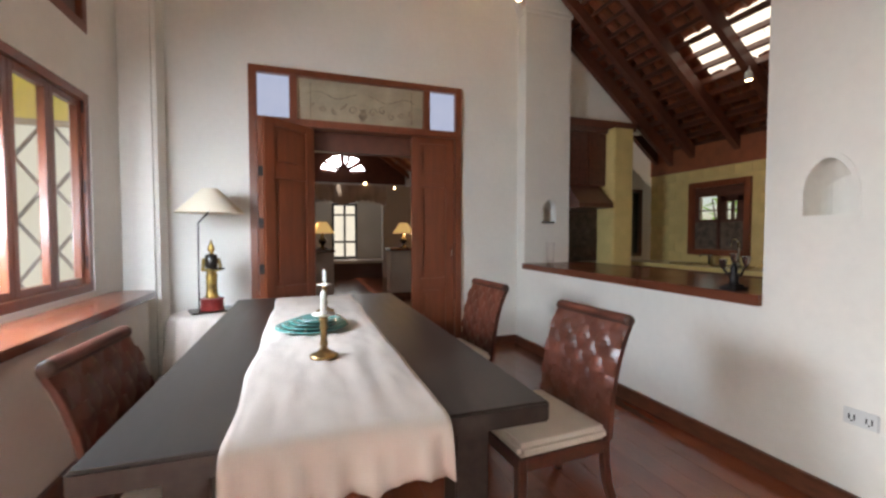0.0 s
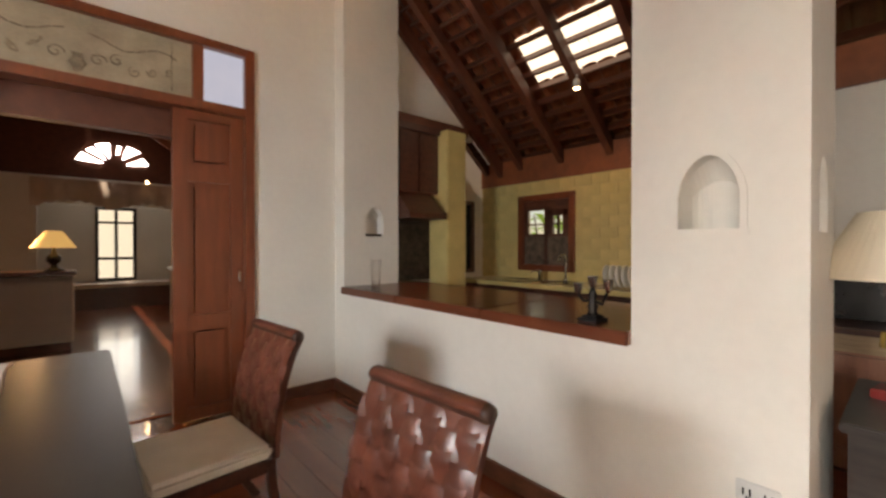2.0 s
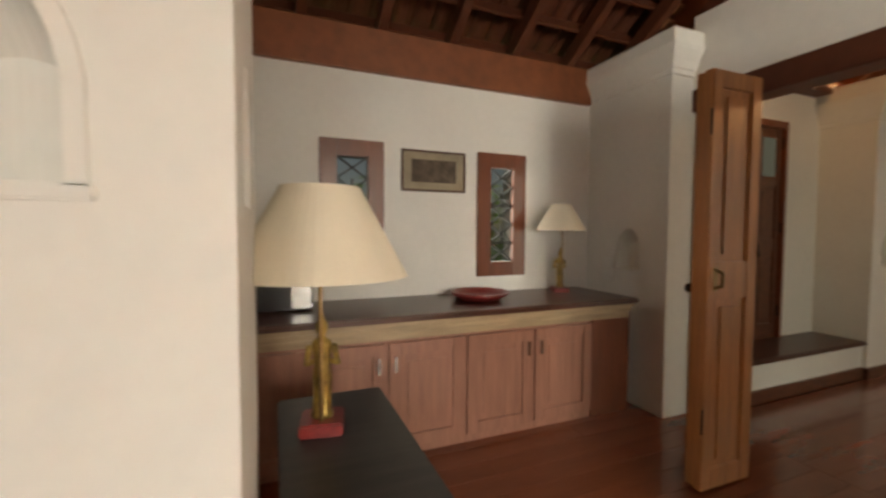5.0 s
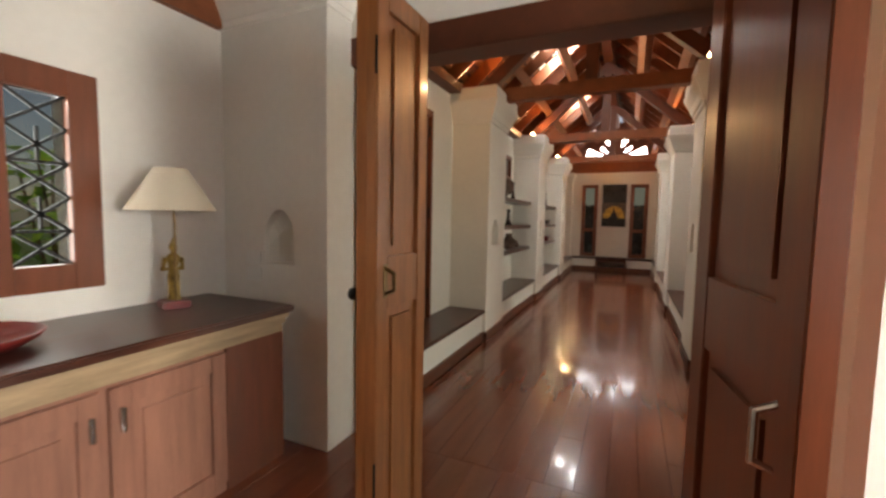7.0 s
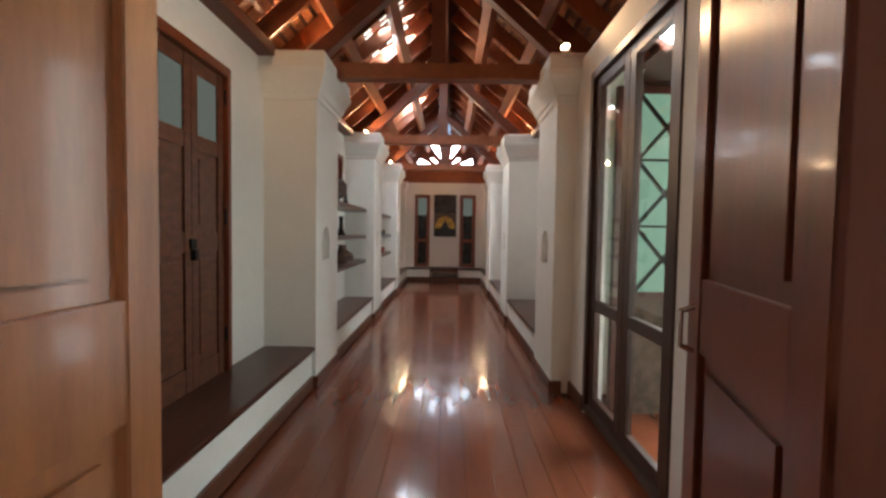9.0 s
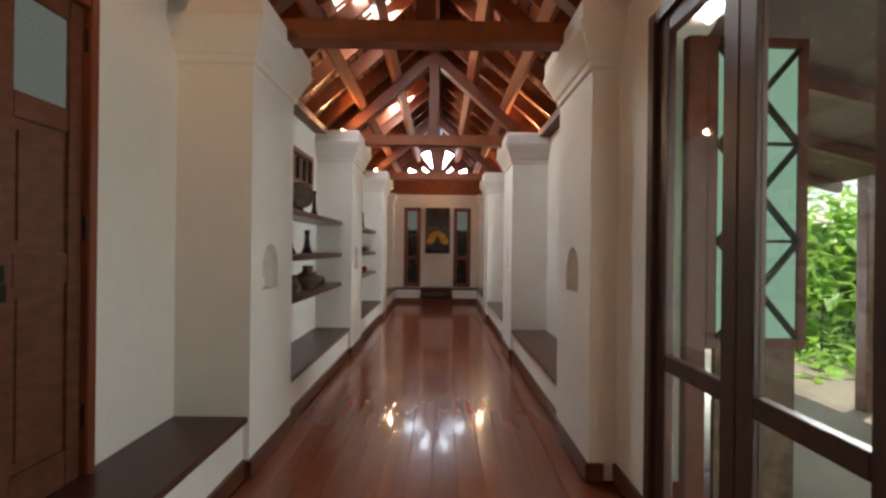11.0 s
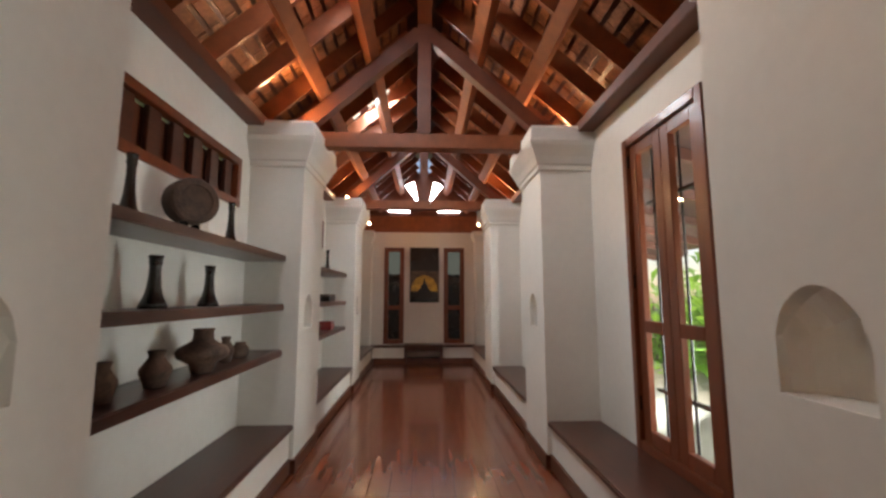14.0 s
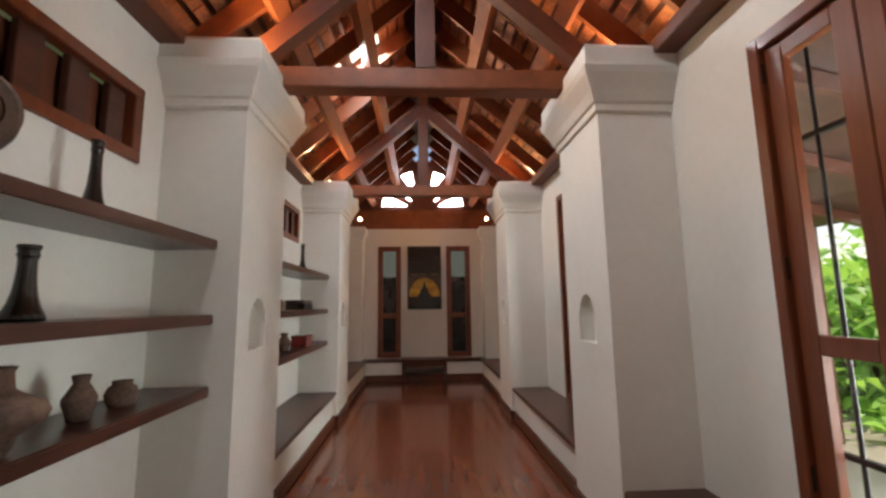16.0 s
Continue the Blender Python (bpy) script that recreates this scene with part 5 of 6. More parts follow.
part("knob", lathe([(0.008, 0), (0.008, 0.03), (0.024, 0.04), (0.022, 0.06), (0.01, 0.068)], Matrix.Translation((0.06, 0.02, 1.0)) @ pose(0, 0, 0, -90), 14), IRON, la, "dark knob", smooth=True)
for z in (0.3, 1.75):
    part("hinge", box((-0.004, -0.022, z), (0.02, -0.016, z + 0.12)), IRON, lb)
fr = thing("door_3", "dark red-brown panelled folding door, folded open", "door", Matrix.Translation((2.44, -1.34, 0)), kind="structure")
l1 = panel_leaf("leaf", fr, (2.475, -1.31), (2.655, -0.70), 0.012, 2.06, panels=PAN)
l2 = panel_leaf("leaf", fr, (2.665, -0.685), (2.593, -0.124), 0.012, 2.06, panels=PAN)
pull(l2, (0.50, -0.02, 0.86), CHROME, 0.12, (0, -1, 0))
part("lock", box((0.53, 0.018, 0.86), (0.59, 0.045, 1.0), 0.003), IRON, l1, "dark iron lock")
pull(l1, (0.06, -0.02, 0.95), CHROME, 0.12, (0, -1, 0))
for z in (0.25, 0.95, 1.8):
    part("hinge", box((-0.012, 0.0, z), (0.012, 0.024, z + 0.10), 0.002), IRON, l2)
fh = thing("door_4", "red-brown wooden head and posts of the corridor doorway", "door frame", Matrix.Translation((3.265, -1.35, 0)), kind="structure")
part("door_head", box((-0.945, -0.08, 2.11), (1.045, 0.10, 2.26), 0.005), DARKROOF, fh)
for a, b in ((0.985, 1.04), (-0.945, -0.89)):
    part("door_post", box((a, -0.05, 0), (b, 0.05, 2.11), 0.004), TEAK, fh)


# ---- corridor ----
ld = thing("door_5", "brown panelled double door with small glazed tops above a bench", "door", Matrix.Translation((4.59, -2.835, 0.335)) @ Matrix.Diagonal((1, 0.68, 1, 1)), kind="structure")
for a, b in (((-0.03, 0, 0), (0.06, 0.06, 1.935)), ((-0.03, 1.02, 0), (0.06, 1.08, 1.935)), ((-0.03, 0.06, 1.875), (0.06, 1.02, 1.935))):
    part("door_frame", box(a, b, 0.004), TEAK, ld)
for k in range(2):
    y = 0.06 + 0.48 * k
    lf = new("leaf")
    lf.parent = ld
    for a, b in (((0.0, y + 0.002, 0.0), (0.035, y + 0.09, 1.87)), ((0.0, y + 0.39, 0.0), (0.035, y + 0.478, 1.87)), ((0.002, y + 0.09, 0.0), (0.033, y + 0.39, 0.14)), ((0.002, y + 0.09, 0.78), (0.033, y + 0.39, 0.90)),
                 ((0.002, y + 0.09, 1.36), (0.033, y + 0.39, 1.45)), ((0.002, y + 0.09, 1.79), (0.033, y + 0.39, 1.87))):
        part("rail", box(a, b, 0.003), SKIRT, lf)
    for z0, z1 in ((0.14, 0.78), (0.90, 1.36)):
        part("panel", boxes([((0.012, y + 0.085, z0), (0.024, y + 0.395, z1)), ((0.006, y + 0.12, z0 + 0.04), (0.02, y + 0.36, z1 - 0.04))], 0.003), SKIRT, lf)
    part("pane", box((0.014, y + 0.09, 1.45), (0.02, y + 0.39, 1.79)), FROSTG, lf, "patterned frosted glass")
part("latch", boxes([((-0.03, 0.515, 0.74), (0.0, 0.565, 0.80)), ((-0.012, 0.50, 0.80), (0, 0.58, 0.86))], 0.003), IRON, ld)
for z in (0.2, 0.95, 1.7):
    part("hinge", tube([(-0.012, 0.058, z), (-0.012, 0.058, z + 0.09)], 0.009), IRON, ld)

casement("door_6", 2.145, -3.08, -1.95, 0.02, 2.36, 2, BLACKTEAK, (0.30,), "dark wooden glazed double door to the veranda", side=-1, s=0.075)
casement("window_8", 1.885, -5.39, -4.59, 0.335, 2.295, 2, TEAK, (0.36,), "red-brown glazed double window with iron bars outside", bars=5, side=1)
casement("window_9", 1.885, -7.86, -7.06, 0.335, 2.295, 2, TEAK, (0.36,), "red-brown glazed double window with iron bars outside", bars=5, side=1)


def louvre_panel(name, y0, y1):
    l = thing(name, "red-brown framed ventilation panel with dark upright slats", "window", Matrix.Translation((CX + WALL + 0.016, y0, 1.90)), kind="structure")
    L = y1 - y0
    part("window_frame", boxes([((-0.03, 0, 0), (0.03, L, 0.055)), ((-0.03, 0, 0.305), (0.03, L, 0.36)), ((-0.03, 0, 0.055), (0.03, 0.06, 0.305)), ((-0.03, L - 0.06, 0.055), (0.03, L, 0.305))], 0.004), TEAK, l)
    part("backing", box((0.05, 0.06, 0.055), (0.07, L - 0.06, 0.305)), DARKROOF, l)
    for k in range(7):
        y = 0.13 + (L - 0.26) * k / 6
        part("slat", box((0.0, y - 0.05, 0.055), (0.03, y + 0.05, 0.305), 0.003), DARKTEAK, l)


louvre_panel("window_10", -5.76, -4.30)
louvre_panel("window_11", -8.26, -6.84)

BOTTLE = [(0.001, 0), (0.062, 0), (0.066, 0.012), (0.058, 0.03), (0.044, 0.06), (0.034, 0.10), (0.029, 0.15), (0.027, 0.20), (0.030, 0.215), (0.034, 0.22), (0.030, 0.228), (0.032, 0.24), (0.036, 0.245), (0.034, 0.255), (0.022, 0.252)]
JAR = [(0.001, 0), (0.06, 0), (0.075, 0.02), (0.085, 0.05), (0.155, 0.085), (0.165, 0.11), (0.15, 0.135), (0.09, 0.16), (0.066, 0.175), (0.060, 0.22), (0.068, 0.235), (0.055, 0.235)]
VASE = [(0.001, 0), (0.05, 0), (0.06, 0.03), (0.078, 0.07), (0.078, 0.09), (0.05, 0.13), (0.035, 0.15), (0.045, 0.18), (0.038, 0.182)]
CUP = [(0.001, 0), (0.04, 0), (0.05, 0.02), (0.056, 0.05), (0.045, 0.075), (0.032, 0.085), (0.034, 0.1), (0.028, 0.1)]


def pot(kind, prof, y, z, label, mat, k=1.0, kz=1.0, x=4.45, sx=1.0):
    p = part(kind, lathe([(r * k, h * kz) for r, h in prof], None, 28, sx, sx), mat, smooth=True)
    p.location = (x, y, z)
    return tagged(p, label, kind.replace("_", " "), "pottery on the corridor shelves")


for y, k in ((-4.65, 1.05), (-5.12, 1.0)):
    pot("bottle", BOTTLE, y, 1.205, "slender dark glazed bottle with a flared foot on a shelf", BLACKPOT, k * 0.82, 0.88 * k)
for y in (-4.45, -5.33):
    pot("bottle", BOTTLE, y, 1.570, "tall dark glazed bottle on the top shelf", BLACKPOT, 0.62, 1.05)
pot("vase", VASE, -4.40, 0.869, "rough brown earthenware vase on the lowest shelf", EARTH, 0.60, 0.80)
pot("vase", VASE, -4.66, 0.869, "brown earthenware vase with a narrow neck on the lowest shelf", EARTH, 0.80, 0.86, 4.42)
pot("jar", JAR, -5.0, 0.869, "wide-shouldered unglazed earthenware jar on the lowest shelf", EARTH, 0.76, 0.95, 4.40, 1.0)
pot("vase", VASE, -5.36, 0.869, "small brown earthenware vase on the lowest shelf", EARTH, 0.62, 0.82)
pot("cup", CUP, -5.56, 0.869, "small dark earthenware jar on the lowest shelf", EARTH, 1.0, 0.95)
nc = part("cup", lathe([(0.001, 0), (0.026, 0), (0.032, 0.02), (0.034, 0.07), (0.030, 0.07), (0.028, 0.02), (0.001, 0.01)], None, 24), WAX, smooth=True)
nc.location = (4.245, BAYS[0] - PD / 2 + 0.10, 1.011)
tagged(nc, "small white ceramic cup standing in a wall niche", "cup")
dr = thing("stone_disc", "round carved stone disc on a dark wooden stand", "stone disc", Matrix.Translation((4.44, -4.87, 1.570)))
part("stand", boxes([((-0.05, -0.12, 0), (0.05, 0.12, 0.016)), ((-0.02, -0.06, 0.016), (0.02, -0.045, 0.06)), ((-0.02, 0.045, 0.016), (0.02, 0.06, 0.06))], 0.003), BLACKPOT, dr)
part("disc", lathe([(0.001, -0.06), (0.105, -0.06), (0.116, -0.05), (0.119, 0.0), (0.116, 0.05), (0.105, 0.06), (0.08, 0.062), (0.076, 0.055), (0.001, 0.052)], Matrix.Translation((0, 0, 0.165)) @ pose(0, 0, 0, 0, -90, -38), 40), DISCWOOD, dr, "weathered brown disc", smooth=False)
# second shelf bay
pot("bottle", BOTTLE, -7.9, 1.570, "tall dark glazed bottle on the top shelf", BLACKPOT, 0.62, 1.05)
pot("bottle", BOTTLE, -7.2, 1.570, "tall dark glazed bottle on the top shelf", BLACKPOT, 0.62, 0.95)
bx = thing("carved_box", "low dark carved wooden box on the middle shelf", "box", Matrix.Translation((4.42, -7.75, 1.205)))
part("body", box((-0.08, -0.16, 0), (0.08, 0.16, 0.06), 0.006), BLACKPOT, bx)
part("lid", box((-0.085, -0.165, 0.06), (0.085, 0.165, 0.085), 0.01), STONE, bx)
bx = thing("lacquer_box", "square red lacquer box on the lowest shelf", "box", Matrix.Translation((4.42, -7.85, 0.869)))
part("body", box((-0.07, -0.10, 0), (0.07, 0.10, 0.08), 0.006), REDLACQ, bx)
part("lid", box((-0.075, -0.105, 0.08), (0.075, 0.105, 0.10), 0.006), REDLACQ, bx)
pot("vase", VASE, -7.45, 0.869, "small brown earthenware vase on the lowest shelf", EARTH, 0.7, 0.8)
pot("cup", CUP, -7.1, 0.869, "small dark earthenware jar on the lowest shelf", EARTH, 1.0, 0.95)
pot("cup", CUP, -7.2, 1.205, "small dark earthenware jar on the middle shelf", EARTH, 1.1, 1.1)


# far end
def end_window(name, x0, x1):
    w = thing(name, "tall narrow red-brown window with dark panes", "window", Matrix.Translation((x0, YEND, 0.35)), kind="structure")
    L, H, f = x1 - x0, 1.895, 0.085
    for a, b in (((0, -0.06, 0), (f, 0.025, H)), ((L - f, -0.06, 0), (L, 0.025, H)), ((f, -0.06, H - f), (L - f, 0.025, H)), ((f, -0.06, 0), (L - f, 0.025, f)), ((f, -0.05, 0.66), (L - f, 0.02, 0.74))):
        part("window_frame", box(a, b, 0.004), TEAK, w)
    part("pane", box((f, -0.03, f), (L - f, -0.024, 0.66)), BLACK, w, "dark lower pane")
    part("pane", box((f, -0.03, 0.74), (L - f, -0.024, 1.36)), BLACK, w, "dark middle pane")
    part("pane", box((f, -0.03, 1.36), (L - f, -0.024, H - f)), FROSTG, w, "pale upper pane")


end_window("window_12", 2.448, 2.86)
end_window("window_13", 3.65, 4.046)
pt = thing("painting", "tall dark painting of a temple silhouette before a golden arch", "painting", Matrix.Translation((3.245, YEND, 1.15)))
part("canvas", box((-0.295, 0.0, 0), (0.295, 0.03, 1.10), 0.004), STONE, pt)
part("upper_field", box((-0.28, 0.03, 0.62), (0.28, 0.034, 1.09)), BLACKPOT, pt, "near-black upper field")
bm = bmesh.new()
c = bm.verts.new((0, 0.036, 0.22))
ring = [bm.verts.new((0.265 * math.cos(math.pi * k / 24), 0.036, 0.22 + 0.32 * math.sin(math.pi * k / 24))) for k in range(25)]
for a, b in zip(ring, ring[1:]):
    bm.faces.new((c, a, b))
part("golden_arch", bm, PAINTGOLD, pt, "golden half-round glow")
bm = lathe([(0.13, 0.0), (0.12, 0.05), (0.075, 0.08), (0.07, 0.13), (0.035, 0.17), (0.02, 0.22), (0.004, 0.30)], None, 14, 1.0, 0.03)
part("silhouette", bm, BLACKPOT, pt, "dark temple silhouette").location = (0, 0.038, 0.2)
part("lower_field", box((-0.28, 0.03, 0.01), (0.28, 0.035, 0.22)), BLACKPOT, pt)
tagged(part("trim_ledge", boxes([((2.88, YEND, 1.09), (3.62, YEND + 0.07, 1.13)), ((2.92, YEND, 1.04), (3.58, YEND + 0.045, 1.09))], 0.006), PLASTER), "white plaster ledge under the painting", "trim", kind="structure")
for x0, x1 in ((CX - 1.02, 2.88), (3.63, CX + 1.02)):
    bn = thing("wall_bench", "low built-in bench with a dark seat under the end window", "bench", Matrix.Translation((x0, YEND, 0)), "corridor benches")
    part("seat", box((0, 0, 0.30), (x1 - x0, 0.24, 0.335), 0.006), DARKTEAK, bn)
    part("base", box((0, 0, 0.10), (x1 - x0, 0.21, 0.30)), PLASTER, bn, "white plastered base")
st = thing("bench_seat", "low dark red-brown wooden bench below the painting", "bench", Matrix.Translation((3.255, -10.82, 0)))
part("seat", box((-0.375, -0.18, 0.31), (0.375, 0.18, 0.36), 0.008), DARKTEAK, st)
for s in (1, -1):
    part("side_panel", box((s * 0.34 - 0.02, -0.16, 0), (s * 0.34 + 0.02, 0.16, 0.31), 0.004), DARKTEAK, st)
part("apron", box((-0.32, 0.13, 0.24), (0.32, 0.155, 0.31), 0.003), DARKTEAK, st)

# fan of daylight in the gable
fan = thing("gable_light", "fan-shaped gable opening with bright spokes between dark timbers", "window", Matrix.Translation((CX, YEND - 0.1, 2.93)), kind="structure")
bm = bmesh.new()
for a0, a1, r0, r1 in ((6, 22, 0.30, 0.74), (34, 42, 0.26, 0.46), (58, 74, 0.32, 0.74), (106, 122, 0.32, 0.74), (138, 146, 0.26, 0.46), (158, 174, 0.30, 0.74)):
    vs = [bm.verts.new((r * math.cos(radians(a)), 0.0, r * math.sin(radians(a)))) for r, a in ((r0, (a0 + a1) / 2 - 2), (r1, a0), (r1, a1), (r0, (a0 + a1) / 2 + 2))]
    bm.faces.new(vs)
part("pane", bm, FANLIGHT, fan, "bright daylight spokes")
bm = bmesh.new()
vs = [bm.verts.new(c) for c in ((-1.35, -0.03, -0.3), (1.35, -0.03, -0.3), (1.35, -0.03, 0.0), (0, -0.03, 1.0), (-1.35, -0.03, 0.0))]
bm.faces.new(vs)
part("gable_board", bm, DARKROOF, fan)

# lamps on the pillars
for x, y, z, tx, ty, tz, watts in ((2.34, -3.20, 2.60, 2.9, -2.0, 3.3, 20), (4.36, -6.14, 2.68, 3.4, -5.2, 3.6, 25), (2.05, -6.42, 2.66, 3.1, -5.2, 3.6, 25), (4.36, -8.62, 2.68, 3.4, -7.6, 3.6, 24), (2.05, -8.90, 2.66, 3.1, -7.6, 3.6, 24), (4.33, -10.78, 2.69, 3.5, -9.9, 2.9, 26), (2.17, -10.78, 2.69, 3.0, -9.9, 2.9, 26),
                                   (4.40, -1.72, 2.74, 3.7, -2.6, 2.9, 12), (4.45, -3.80, 2.66, 3.4, -2.7, 3.6, 24)):
    spotlight((x, y, z), (tx, ty, tz), watts, 165)


# ---- hall beyond the dining room ----
for x, y in ((0.72, 8.3), (2.62, 8.6)):
    pd = thing("pedestal_cabinet", "white plastered low cabinet with a dark top", "cabinet", Matrix.Translation((x, y, 0)), "hall cabinets")
    part("body", box((-0.40, -0.2, 0.10), (0.40, 0.2, 0.92), 0.01), PLASTER, pd)
    part("plinth", box((-0.38, -0.18, 0), (0.38, 0.18, 0.10)), SKIRT, pd)
    part("top", box((-0.43, -0.23, 0.92), (0.43, 0.23, 0.97), 0.008), DARKTEAK, pd)
    part("moulding", box((-0.42, -0.22, 0.86), (0.42, 0.22, 0.92), 0.02), PLASTER, pd)
    lp = thing("table_lamp", "dark turned lamp with a lit yellow cone shade on the cabinet", "lamp", Matrix.Translation((x + 0.22 if x < 1 else x - 0.1, y, 0.97)), "hall lamps")
    part("base", lathe([(0.001, 0), (0.10, 0), (0.10, 0.02), (0.04, 0.04), (0.03, 0.08), (0.075, 0.13), (0.07, 0.18), (0.03, 0.22), (0.015, 0.30)]), BLACKPOT, lp, smooth=True)
    bm = bmesh.new()
    rings = [[bm.verts.new((r * math.cos(a), r * math.sin(a), z)) for a in [2 * math.pi * i / 32 for i in range(32)]] for r, z in ((0.08, 0.50), (0.22, 0.29))]
    for i in range(32):
        bm.faces.new((rings[0][i], rings[1][i], rings[1][(i + 1) % 32], rings[0][(i + 1) % 32]))
    part("shade", bm, LITSHADE, lp, "lit yellow shade")
    lamp("hall_lamp_light", "POINT", Matrix.Translation((x, y, 1.35)), 16, WARM, r=0.06)
hb = thing("wall_bench", "long white-topped bench below the hall window", "bench", Matrix.Translation((1.1, 12.6, 0)))
part("seat", box((-2.0, -0.4, 0.42), (2.3, 0.4, 0.50), 0.02), LINEN, hb)
part("base", box((-2.0, -0.36, 0), (2.3, 0.4, 0.42)), DARKTEAK, hb)
hw = thing("window_14", "dark-framed hall window with eight bright panes", "window", Matrix.Translation((1.40, 13.0, 0.52)), kind="structure")
part("window_frame", boxes([((0, -0.04, 0), (0.06, 0.04, 1.62)), ((0.66, -0.04, 0), (0.72, 0.04, 1.62)), ((0.06, -0.04, 1.56), (0.66, 0.04, 1.62)), ((0.06, -0.04, 0), (0.66, 0.04, 0.06)), ((0.33, -0.04, 0.06), (0.39, 0.04, 1.56)),
                            ((0.06, -0.03, 0.46), (0.66, 0.03, 0.52)), ((0.06, -0.03, 1.26), (0.66, 0.03, 1.31))], 0.003), IRON, hw)
part("pane", box((0.06, 0.0, 0.06), (0.66, 0.006, 1.56)), DAYSOFT, hw, "pale daylight behind glass")
for k in range(3):
    y = 9.2 + 1.0 * k
    cs = thing("door_%d" % (7 + k), "tall dark-framed glazed door in the hall", "door", Matrix.Translation((3.58, y, 0)), kind="structure")
    part("door_frame", boxes([((-0.05, 0, 0), (0.02, 0.08, 2.3)), ((-0.05, 0.72, 0), (0.02, 0.80, 2.3)), ((-0.05, 0.08, 2.2), (0.02, 0.72, 2.3)), ((-0.05, 0.08, 0), (0.02, 0.72, 0.12)), ((-0.04, 0.38, 0.12), (0.01, 0.42, 2.2)), ((-0.04, 0.08, 0.9), (0.01, 0.72, 1.0))], 0.003), BLACKPOT, cs)
    part("pane", box((-0.01, 0.08, 0.12), (0.0, 0.72, 2.2)), STONE, cs)
vl = bmesh.new()
for k in range(60):
    x0, x1 = 0.45 + 2.4 * k / 60, 0.45 + 2.4 * (k + 1) / 60
    def drop(x):
        u = (x - 0.45) / 2.4
        return 2.02 + 0.16 * math.sin(math.pi * ((u * 2) % 1)) + 0.02 * math.sin(u * 90)
    vs = [vl.verts.new(c) for c in ((x0, 12.14 + 0.015 * math.sin(k), 2.60), (x1, 12.14 + 0.015 * math.sin(k + 1), 2.60), (x1, 12.13 + 0.02 * math.sin(k + 1), drop(x1)), (x0, 12.13 + 0.02 * math.sin(k), drop(x0)))]
    vl.faces.new(vs)
bmesh.ops.remove_doubles(vl, verts=vl.verts, dist=0.001)
ob = part("curtain_valance", vl, LINEN, smooth=True)
ob.modifiers.new("thickness", "SOLIDIFY").thickness = 0.006
tagged(ob, "gathered white cloth valance over the hall alcove", "valance")
hf = thing("gable_light", "fan-shaped hall gable opening with bright spokes", "window", Matrix.Translation((1.74, 12.95, 3.05)), kind="structure")
bm = bmesh.new()
for a0, a1, r0, r1 in ((12, 34, 0.22, 0.62), (50, 72, 0.30, 0.72), (80, 86, 0.4, 0.66), (98, 118, 0.30, 0.72), (124, 138, 0.25, 0.66), (148, 170, 0.22, 0.66)):
    bm.faces.new([bm.verts.new((r * math.cos(radians(a)), 0.0, 0.7 * r * math.sin(radians(a)))) for r, a in ((r0, (a0 + a1) / 2 - 3), (r1, a0), (r1, a1), (r0, (a0 + a1) / 2 + 3))])
part("pane", bm, FANLIGHT, hf, "bright daylight spokes")
bm = bmesh.new()
bm.faces.new([bm.verts.new(c) for c in ((-3.3, 0.03, -0.3), (2.1, 0.03, -0.3), (2.1, 0.03, 0.0), (-0.64, 0.03, 1.8), (-3.3, 0.03, 0.0))])
part("gable_board", bm, DARKROOF, hf)
spotlight((3.1, 12.16, 2.56), (2.9, 11, 2.9), 14)
spotlight((2.25, 12.16, 2.66), (2.0, 11.2, 2.9), 8)

# ---- outside ----
tagged(part("ground", box((-60, -60, -0.5), (60, 60, -0.32)), GRASS), "green lawn and planting ground", "ground", kind="structure")
tagged(part("pavement", box((-1.6, -11.5, -0.32), (1.75, -1.2, -0.06)), PAVING), "pale tiled veranda floor", "pavement", kind="structure")
# veranda roof over the west windows
bm = bmesh.new()
add_bar(bm, (1.75, -6.4, 2.52), (-0.6, -6.4, 1.95), 10.4, 0.03, (0, 0, 1))
tagged(part("backdrop_veranda_roof", bm, BLACKTEAK), "brown veranda roof boarding", "roof", kind="structure")
vb = thing("veranda_beams", "row of dark veranda rafters under the roof", "rafters", Matrix.Translation((0, 0, 0)))
for k in range(14):
    y = -1.4 - 0.72 * k
    part("rafter", bar((1.75, y, 2.45), (-0.6, y, 1.88), 0.05, 0.09), DARKTEAK, vb)
for k in range(4):
    y = -1.6 - 3.0 * k
    vp = thing("veranda_post", "dark veranda post carrying the roof edge", "post", Matrix.Translation((-0.45, y, -0.06)), "veranda posts")
    part("shaft", box((-0.05, -0.05, 0), (0.05, 0.05, 1.98), 0.006), DARKTEAK, vp)


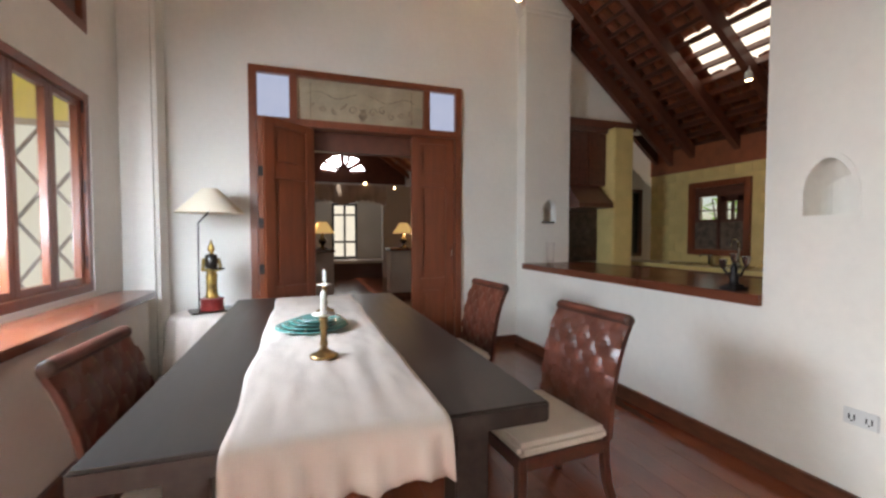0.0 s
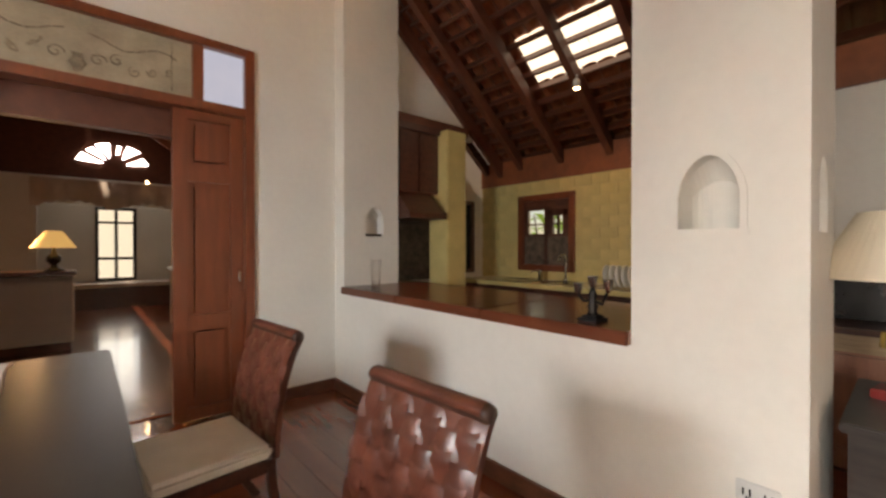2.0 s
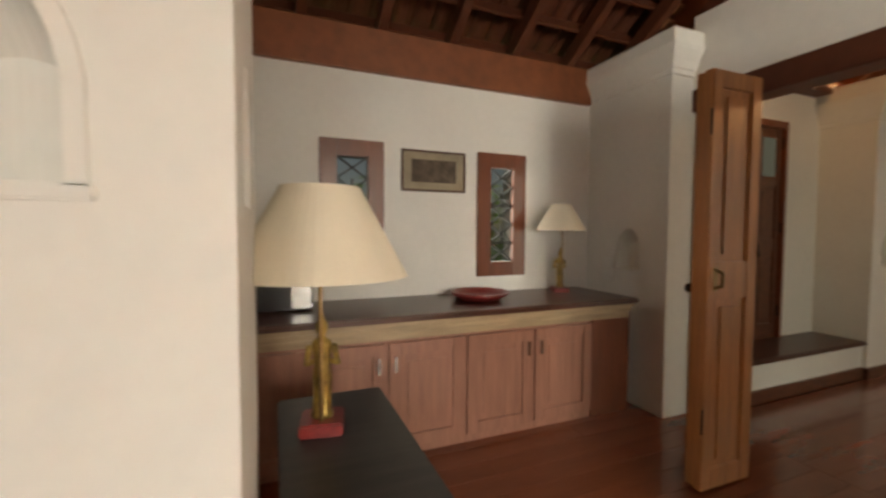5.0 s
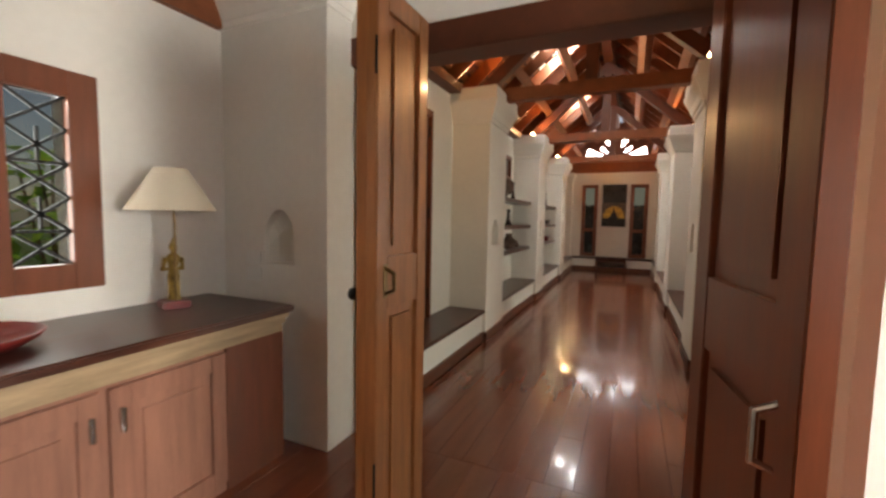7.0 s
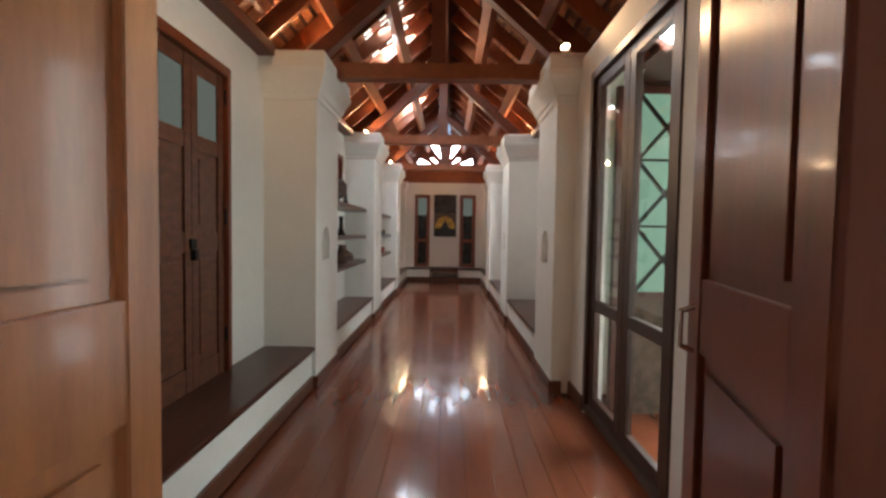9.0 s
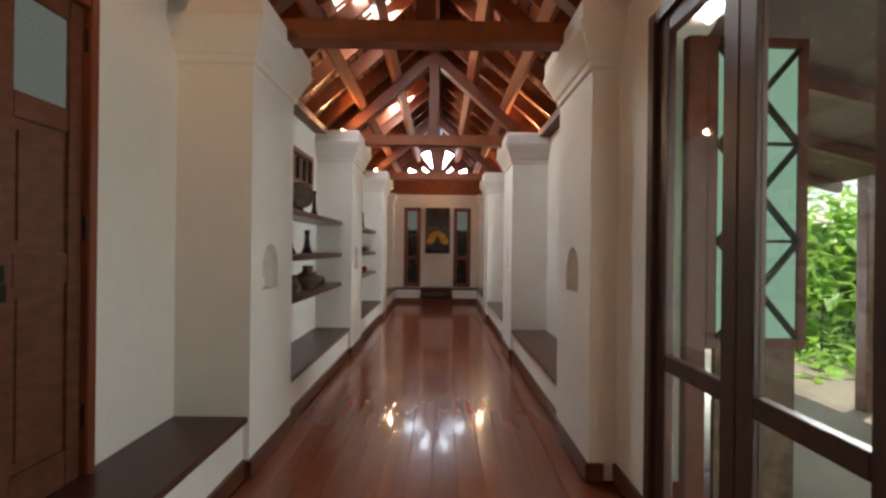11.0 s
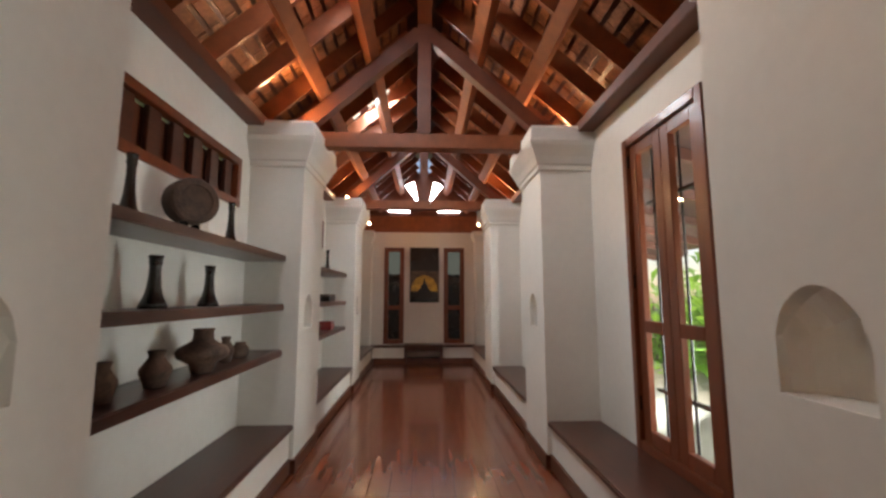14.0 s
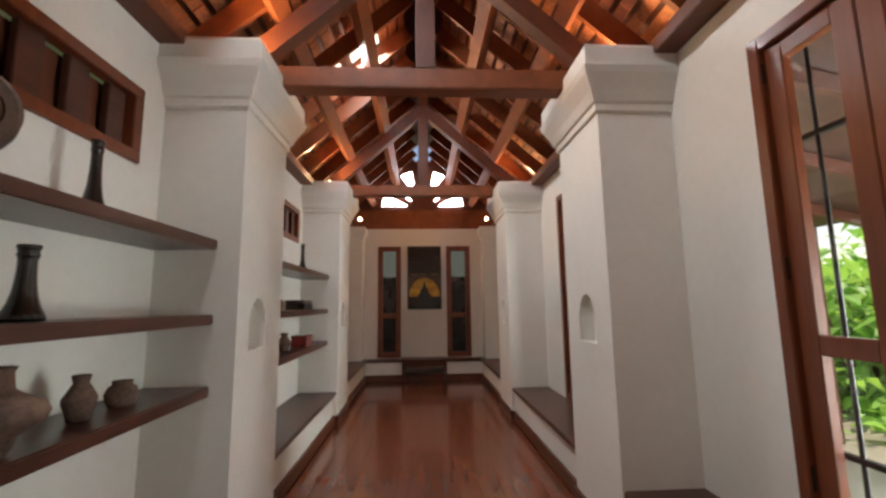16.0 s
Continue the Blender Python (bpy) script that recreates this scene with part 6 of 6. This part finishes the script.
def lattice_screen(m, w, h, panel, bar_mat, n, label, frame_mat):
    """A framed screen of crossing diagonals over a sheet that glows by itself."""
    s = thing("lattice_screen", label, "screen", m)
    part("sheet", box((0, 0.0, 0), (w, 0.01, h)), panel, s)
    bm = bmesh.new()
    cell = h / n
    for k in range(n):
        add_bar(bm, (0, -0.012, k * cell), (w, -0.012, (k + 1) * cell), 0.022, 0.02, (0, 1, 0))
        add_bar(bm, (w, -0.014, k * cell), (0, -0.014, (k + 1) * cell), 0.022, 0.02, (0, 1, 0))
        add_bar(bm, (0, 0.022, k * cell), (w, 0.022, (k + 1) * cell), 0.022, 0.02, (0, 1, 0))
        add_bar(bm, (w, 0.024, k * cell), (0, 0.024, (k + 1) * cell), 0.022, 0.02, (0, 1, 0))
    part("lattice", bm, bar_mat, s)
    part("frame", boxes([((-0.05, -0.03, -0.05), (0, 0.02, h + 0.05)), ((w, -0.03, -0.05), (w + 0.05, 0.02, h + 0.05)), ((0, -0.03, -0.05), (w, 0.02, 0)), ((0, -0.03, h), (w, 0.02, h + 0.05))], 0.003), frame_mat, s)
    return s


ls = lattice_screen(pose(1.47, -3.10, 0.86, 0, 0, 2), 0.39, 1.37, GREENSHEET, IRON, 3, "open outer door with dark lattice over self-lit green glass", DARKTEAK)
part("lower_panel", box((0, -0.012, -0.92), (0.39, 0.012, -0.05)), STONE, ls, "grey lower panel")
part("stile", box((0.44, -0.03, -0.92), (0.535, 0.02, 1.42), 0.004), DARKTEAK, ls)
part("cross_bar", boxes([((0, 0.01, 0.45), (0.39, 0.03, 0.465)), ((0, 0.01, 0.908), (0.39, 0.03, 0.923))]), IRON, ls)
tagged(part("pavement_outside_dining", box((-4.5, -1.2, -0.32), (-1.05, 6.5, -0.02)), PAVING), "pale terrace floor", "pavement", kind="structure")
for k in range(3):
    lattice_screen(pose(-2.16 + 0.44 * k, 4.70, 0.10, 0, 0, 0), 0.36, 2.02, PALESHEET, DULLWOOD, 4, "pale diagonal lattice over a self-lit sheet outside the dining window", SAND)
tagged(part("backdrop_yellow_wall", boxes([((-2.6, 0, -0.1), (-2.5, 4.8, 3.2)), ((-2.5, 4.78, -0.1), (-0.88, 4.86, 3.2))]), YELLOW), "yellow painted wall outside the window", "wall", kind="structure")


def leaf_mass(bm, centre, spread, count, size, droop=0.4):
    for _ in range(count):
        p = Vector(centre) + Vector([random.gauss(0, s) for s in spread])
        a, tilt = random.uniform(0, 6.283), random.uniform(-0.3, 1.1)
        d = Vector((math.cos(a) * math.cos(tilt), math.sin(a) * math.cos(tilt), math.sin(tilt)))
        s = d.cross(Vector((0, 0, 1))).normalized()
        L = size * random.uniform(0.6, 1.5)
        w = L * random.uniform(0.14, 0.24)
        q = p + d * L * 0.5 + Vector((0, 0, 0.06 * L))
        e = p + d * L - Vector((0, 0, droop * L * random.random()))
        v = [bm.verts.new(c) for c in (p, q + s * w, q - Vector((0, 0, 0.02)), q - s * w, e)]
        bm.faces.new((v[0], v[1], v[2]))
        bm.faces.new((v[0], v[2], v[3]))
        bm.faces.new((v[1], v[4], v[2]))
        bm.faces.new((v[2], v[4], v[3]))


def shrub(x, y, h, n, size):
    s = thing("garden_shrub", "leafy bright green tropical shrub in the garden", "shrub", Matrix.Translation((x, y, -0.32)), "garden shrubs")
    bm = bmesh.new()
    for k in range(5):
        a = k * 1.26 + x
        add_lathe(bm, [(0.025, 0), (0.018, h * 0.5), (0.008, h * 0.9)], pose(0.1 * math.cos(a), 0.1 * math.sin(a), 0, 10 * math.sin(a), 10 * math.cos(a), 0), 7)
    part("stem", bm, DARKTEAK, s)
    bm = bmesh.new()
    leaf_mass(bm, (0, 0, h * 0.55), (0.38, 0.38, h * 0.27), n, size)
    part("crown", bm, LEAF, s, "green leaves")


for k in range(26):
    shrub(-1.6 - 2.8 * random.random(), -12.5 + 11.0 * (k + random.random()) / 26, random.uniform(0.9, 2.1), 210, random.uniform(0.22, 0.42))
for k in range(5):
    shrub(6.9 + random.random() * 1.2, -1.5 + 1.7 * k, 2.4, 200, 0.3)
lw = bmesh.new()
leaf_mass(lw, (-1.9, -6.4, -0.1), (0.5, 3.6, 0.14), 1500, 0.3, 0.6)
hd = bmesh.new()
leaf_mass(hd, (-4.3, -6.8, 0.9), (0.35, 3.4, 0.75), 5200, 0.42, 0.5)
tagged(part("hedge", hd, LEAF), "tall dense green hedge behind the garden shrubs", "hedge", kind="stuff")
tagged(part("ground_cover", lw, LEAF), "low green plants along the veranda edge", "ground cover", kind="stuff")


# ---- floor planks and wall tiles ----
def planks(parent, regions, width, length):
    meshes = {}
    for x0, x1, y0, y1 in regions:
        n = max(1, round((x1 - x0) / width))
        w = (x1 - x0) / n
        for i in range(n):
            y = y0 - random.random() * length * 0.7
            while y < y1:
                a, b = max(y, y0), min(y + length, y1)
                y += length
                if b - a < 0.05:
                    continue
                key = (round(w, 4), round(b - a, 3))
                if key not in meshes:
                    bm = box((0.0008, 0.0008, 0), (w - 0.0008, b - a - 0.0008, 0.012))
                    top = [e for e in bm.edges if all(v.co.z > 0.01 for v in e.verts)]
                    bmesh.ops.bevel(bm, geom=top, offset=0.0009, segments=1, affect="EDGES")
                    me = bpy.data.meshes.new("plank")
                    bm.to_mesh(me)
                    bm.free()
                    me.materials.append(FLOORWOOD)
                    meshes[key] = me
                ob = new("plank", meshes[key])
                ob.parent = parent
                ob.location = (x0 + i * w, a, -0.012)


floor_ob = bpy.data.objects["floor"]
planks(floor_ob, [(CX - 0.93, CX + 0.93, -11.0, -1.3)], 0.145, 3.1)
planks(floor_ob, [(-0.75, 2.93, 1.2, 4.9)], 0.15, 2.9)
planks(floor_ob, [(2.2, 4.6, -1.3, 1.2)], 0.15, 2.6)
wk = bpy.data.objects["wall_kitchen_east"]
tile_bm = box((0, 0.0015, 0.0015), (0.008, 0.1885, 0.1085), 0.0015)
tile_me = bpy.data.meshes.new("tile")
tile_bm.to_mesh(tile_bm and tile_me)
tile_bm.free()
tile_me.materials.append(TILEY)
for r in range(10):
    for c in range(15):
        y, z = 2.2 + 0.19 * c - (0.095 if r % 2 else 0), 0.92 + 0.11 * r
        if z + 0.11 > 2.04 or y < 2.2 or (y + 0.19 > 3.60 and y < 4.40 and z < 1.89):
            continue
        t = new("tile", tile_me)
        t.parent = wk
        t.location = (5.152, y, z)
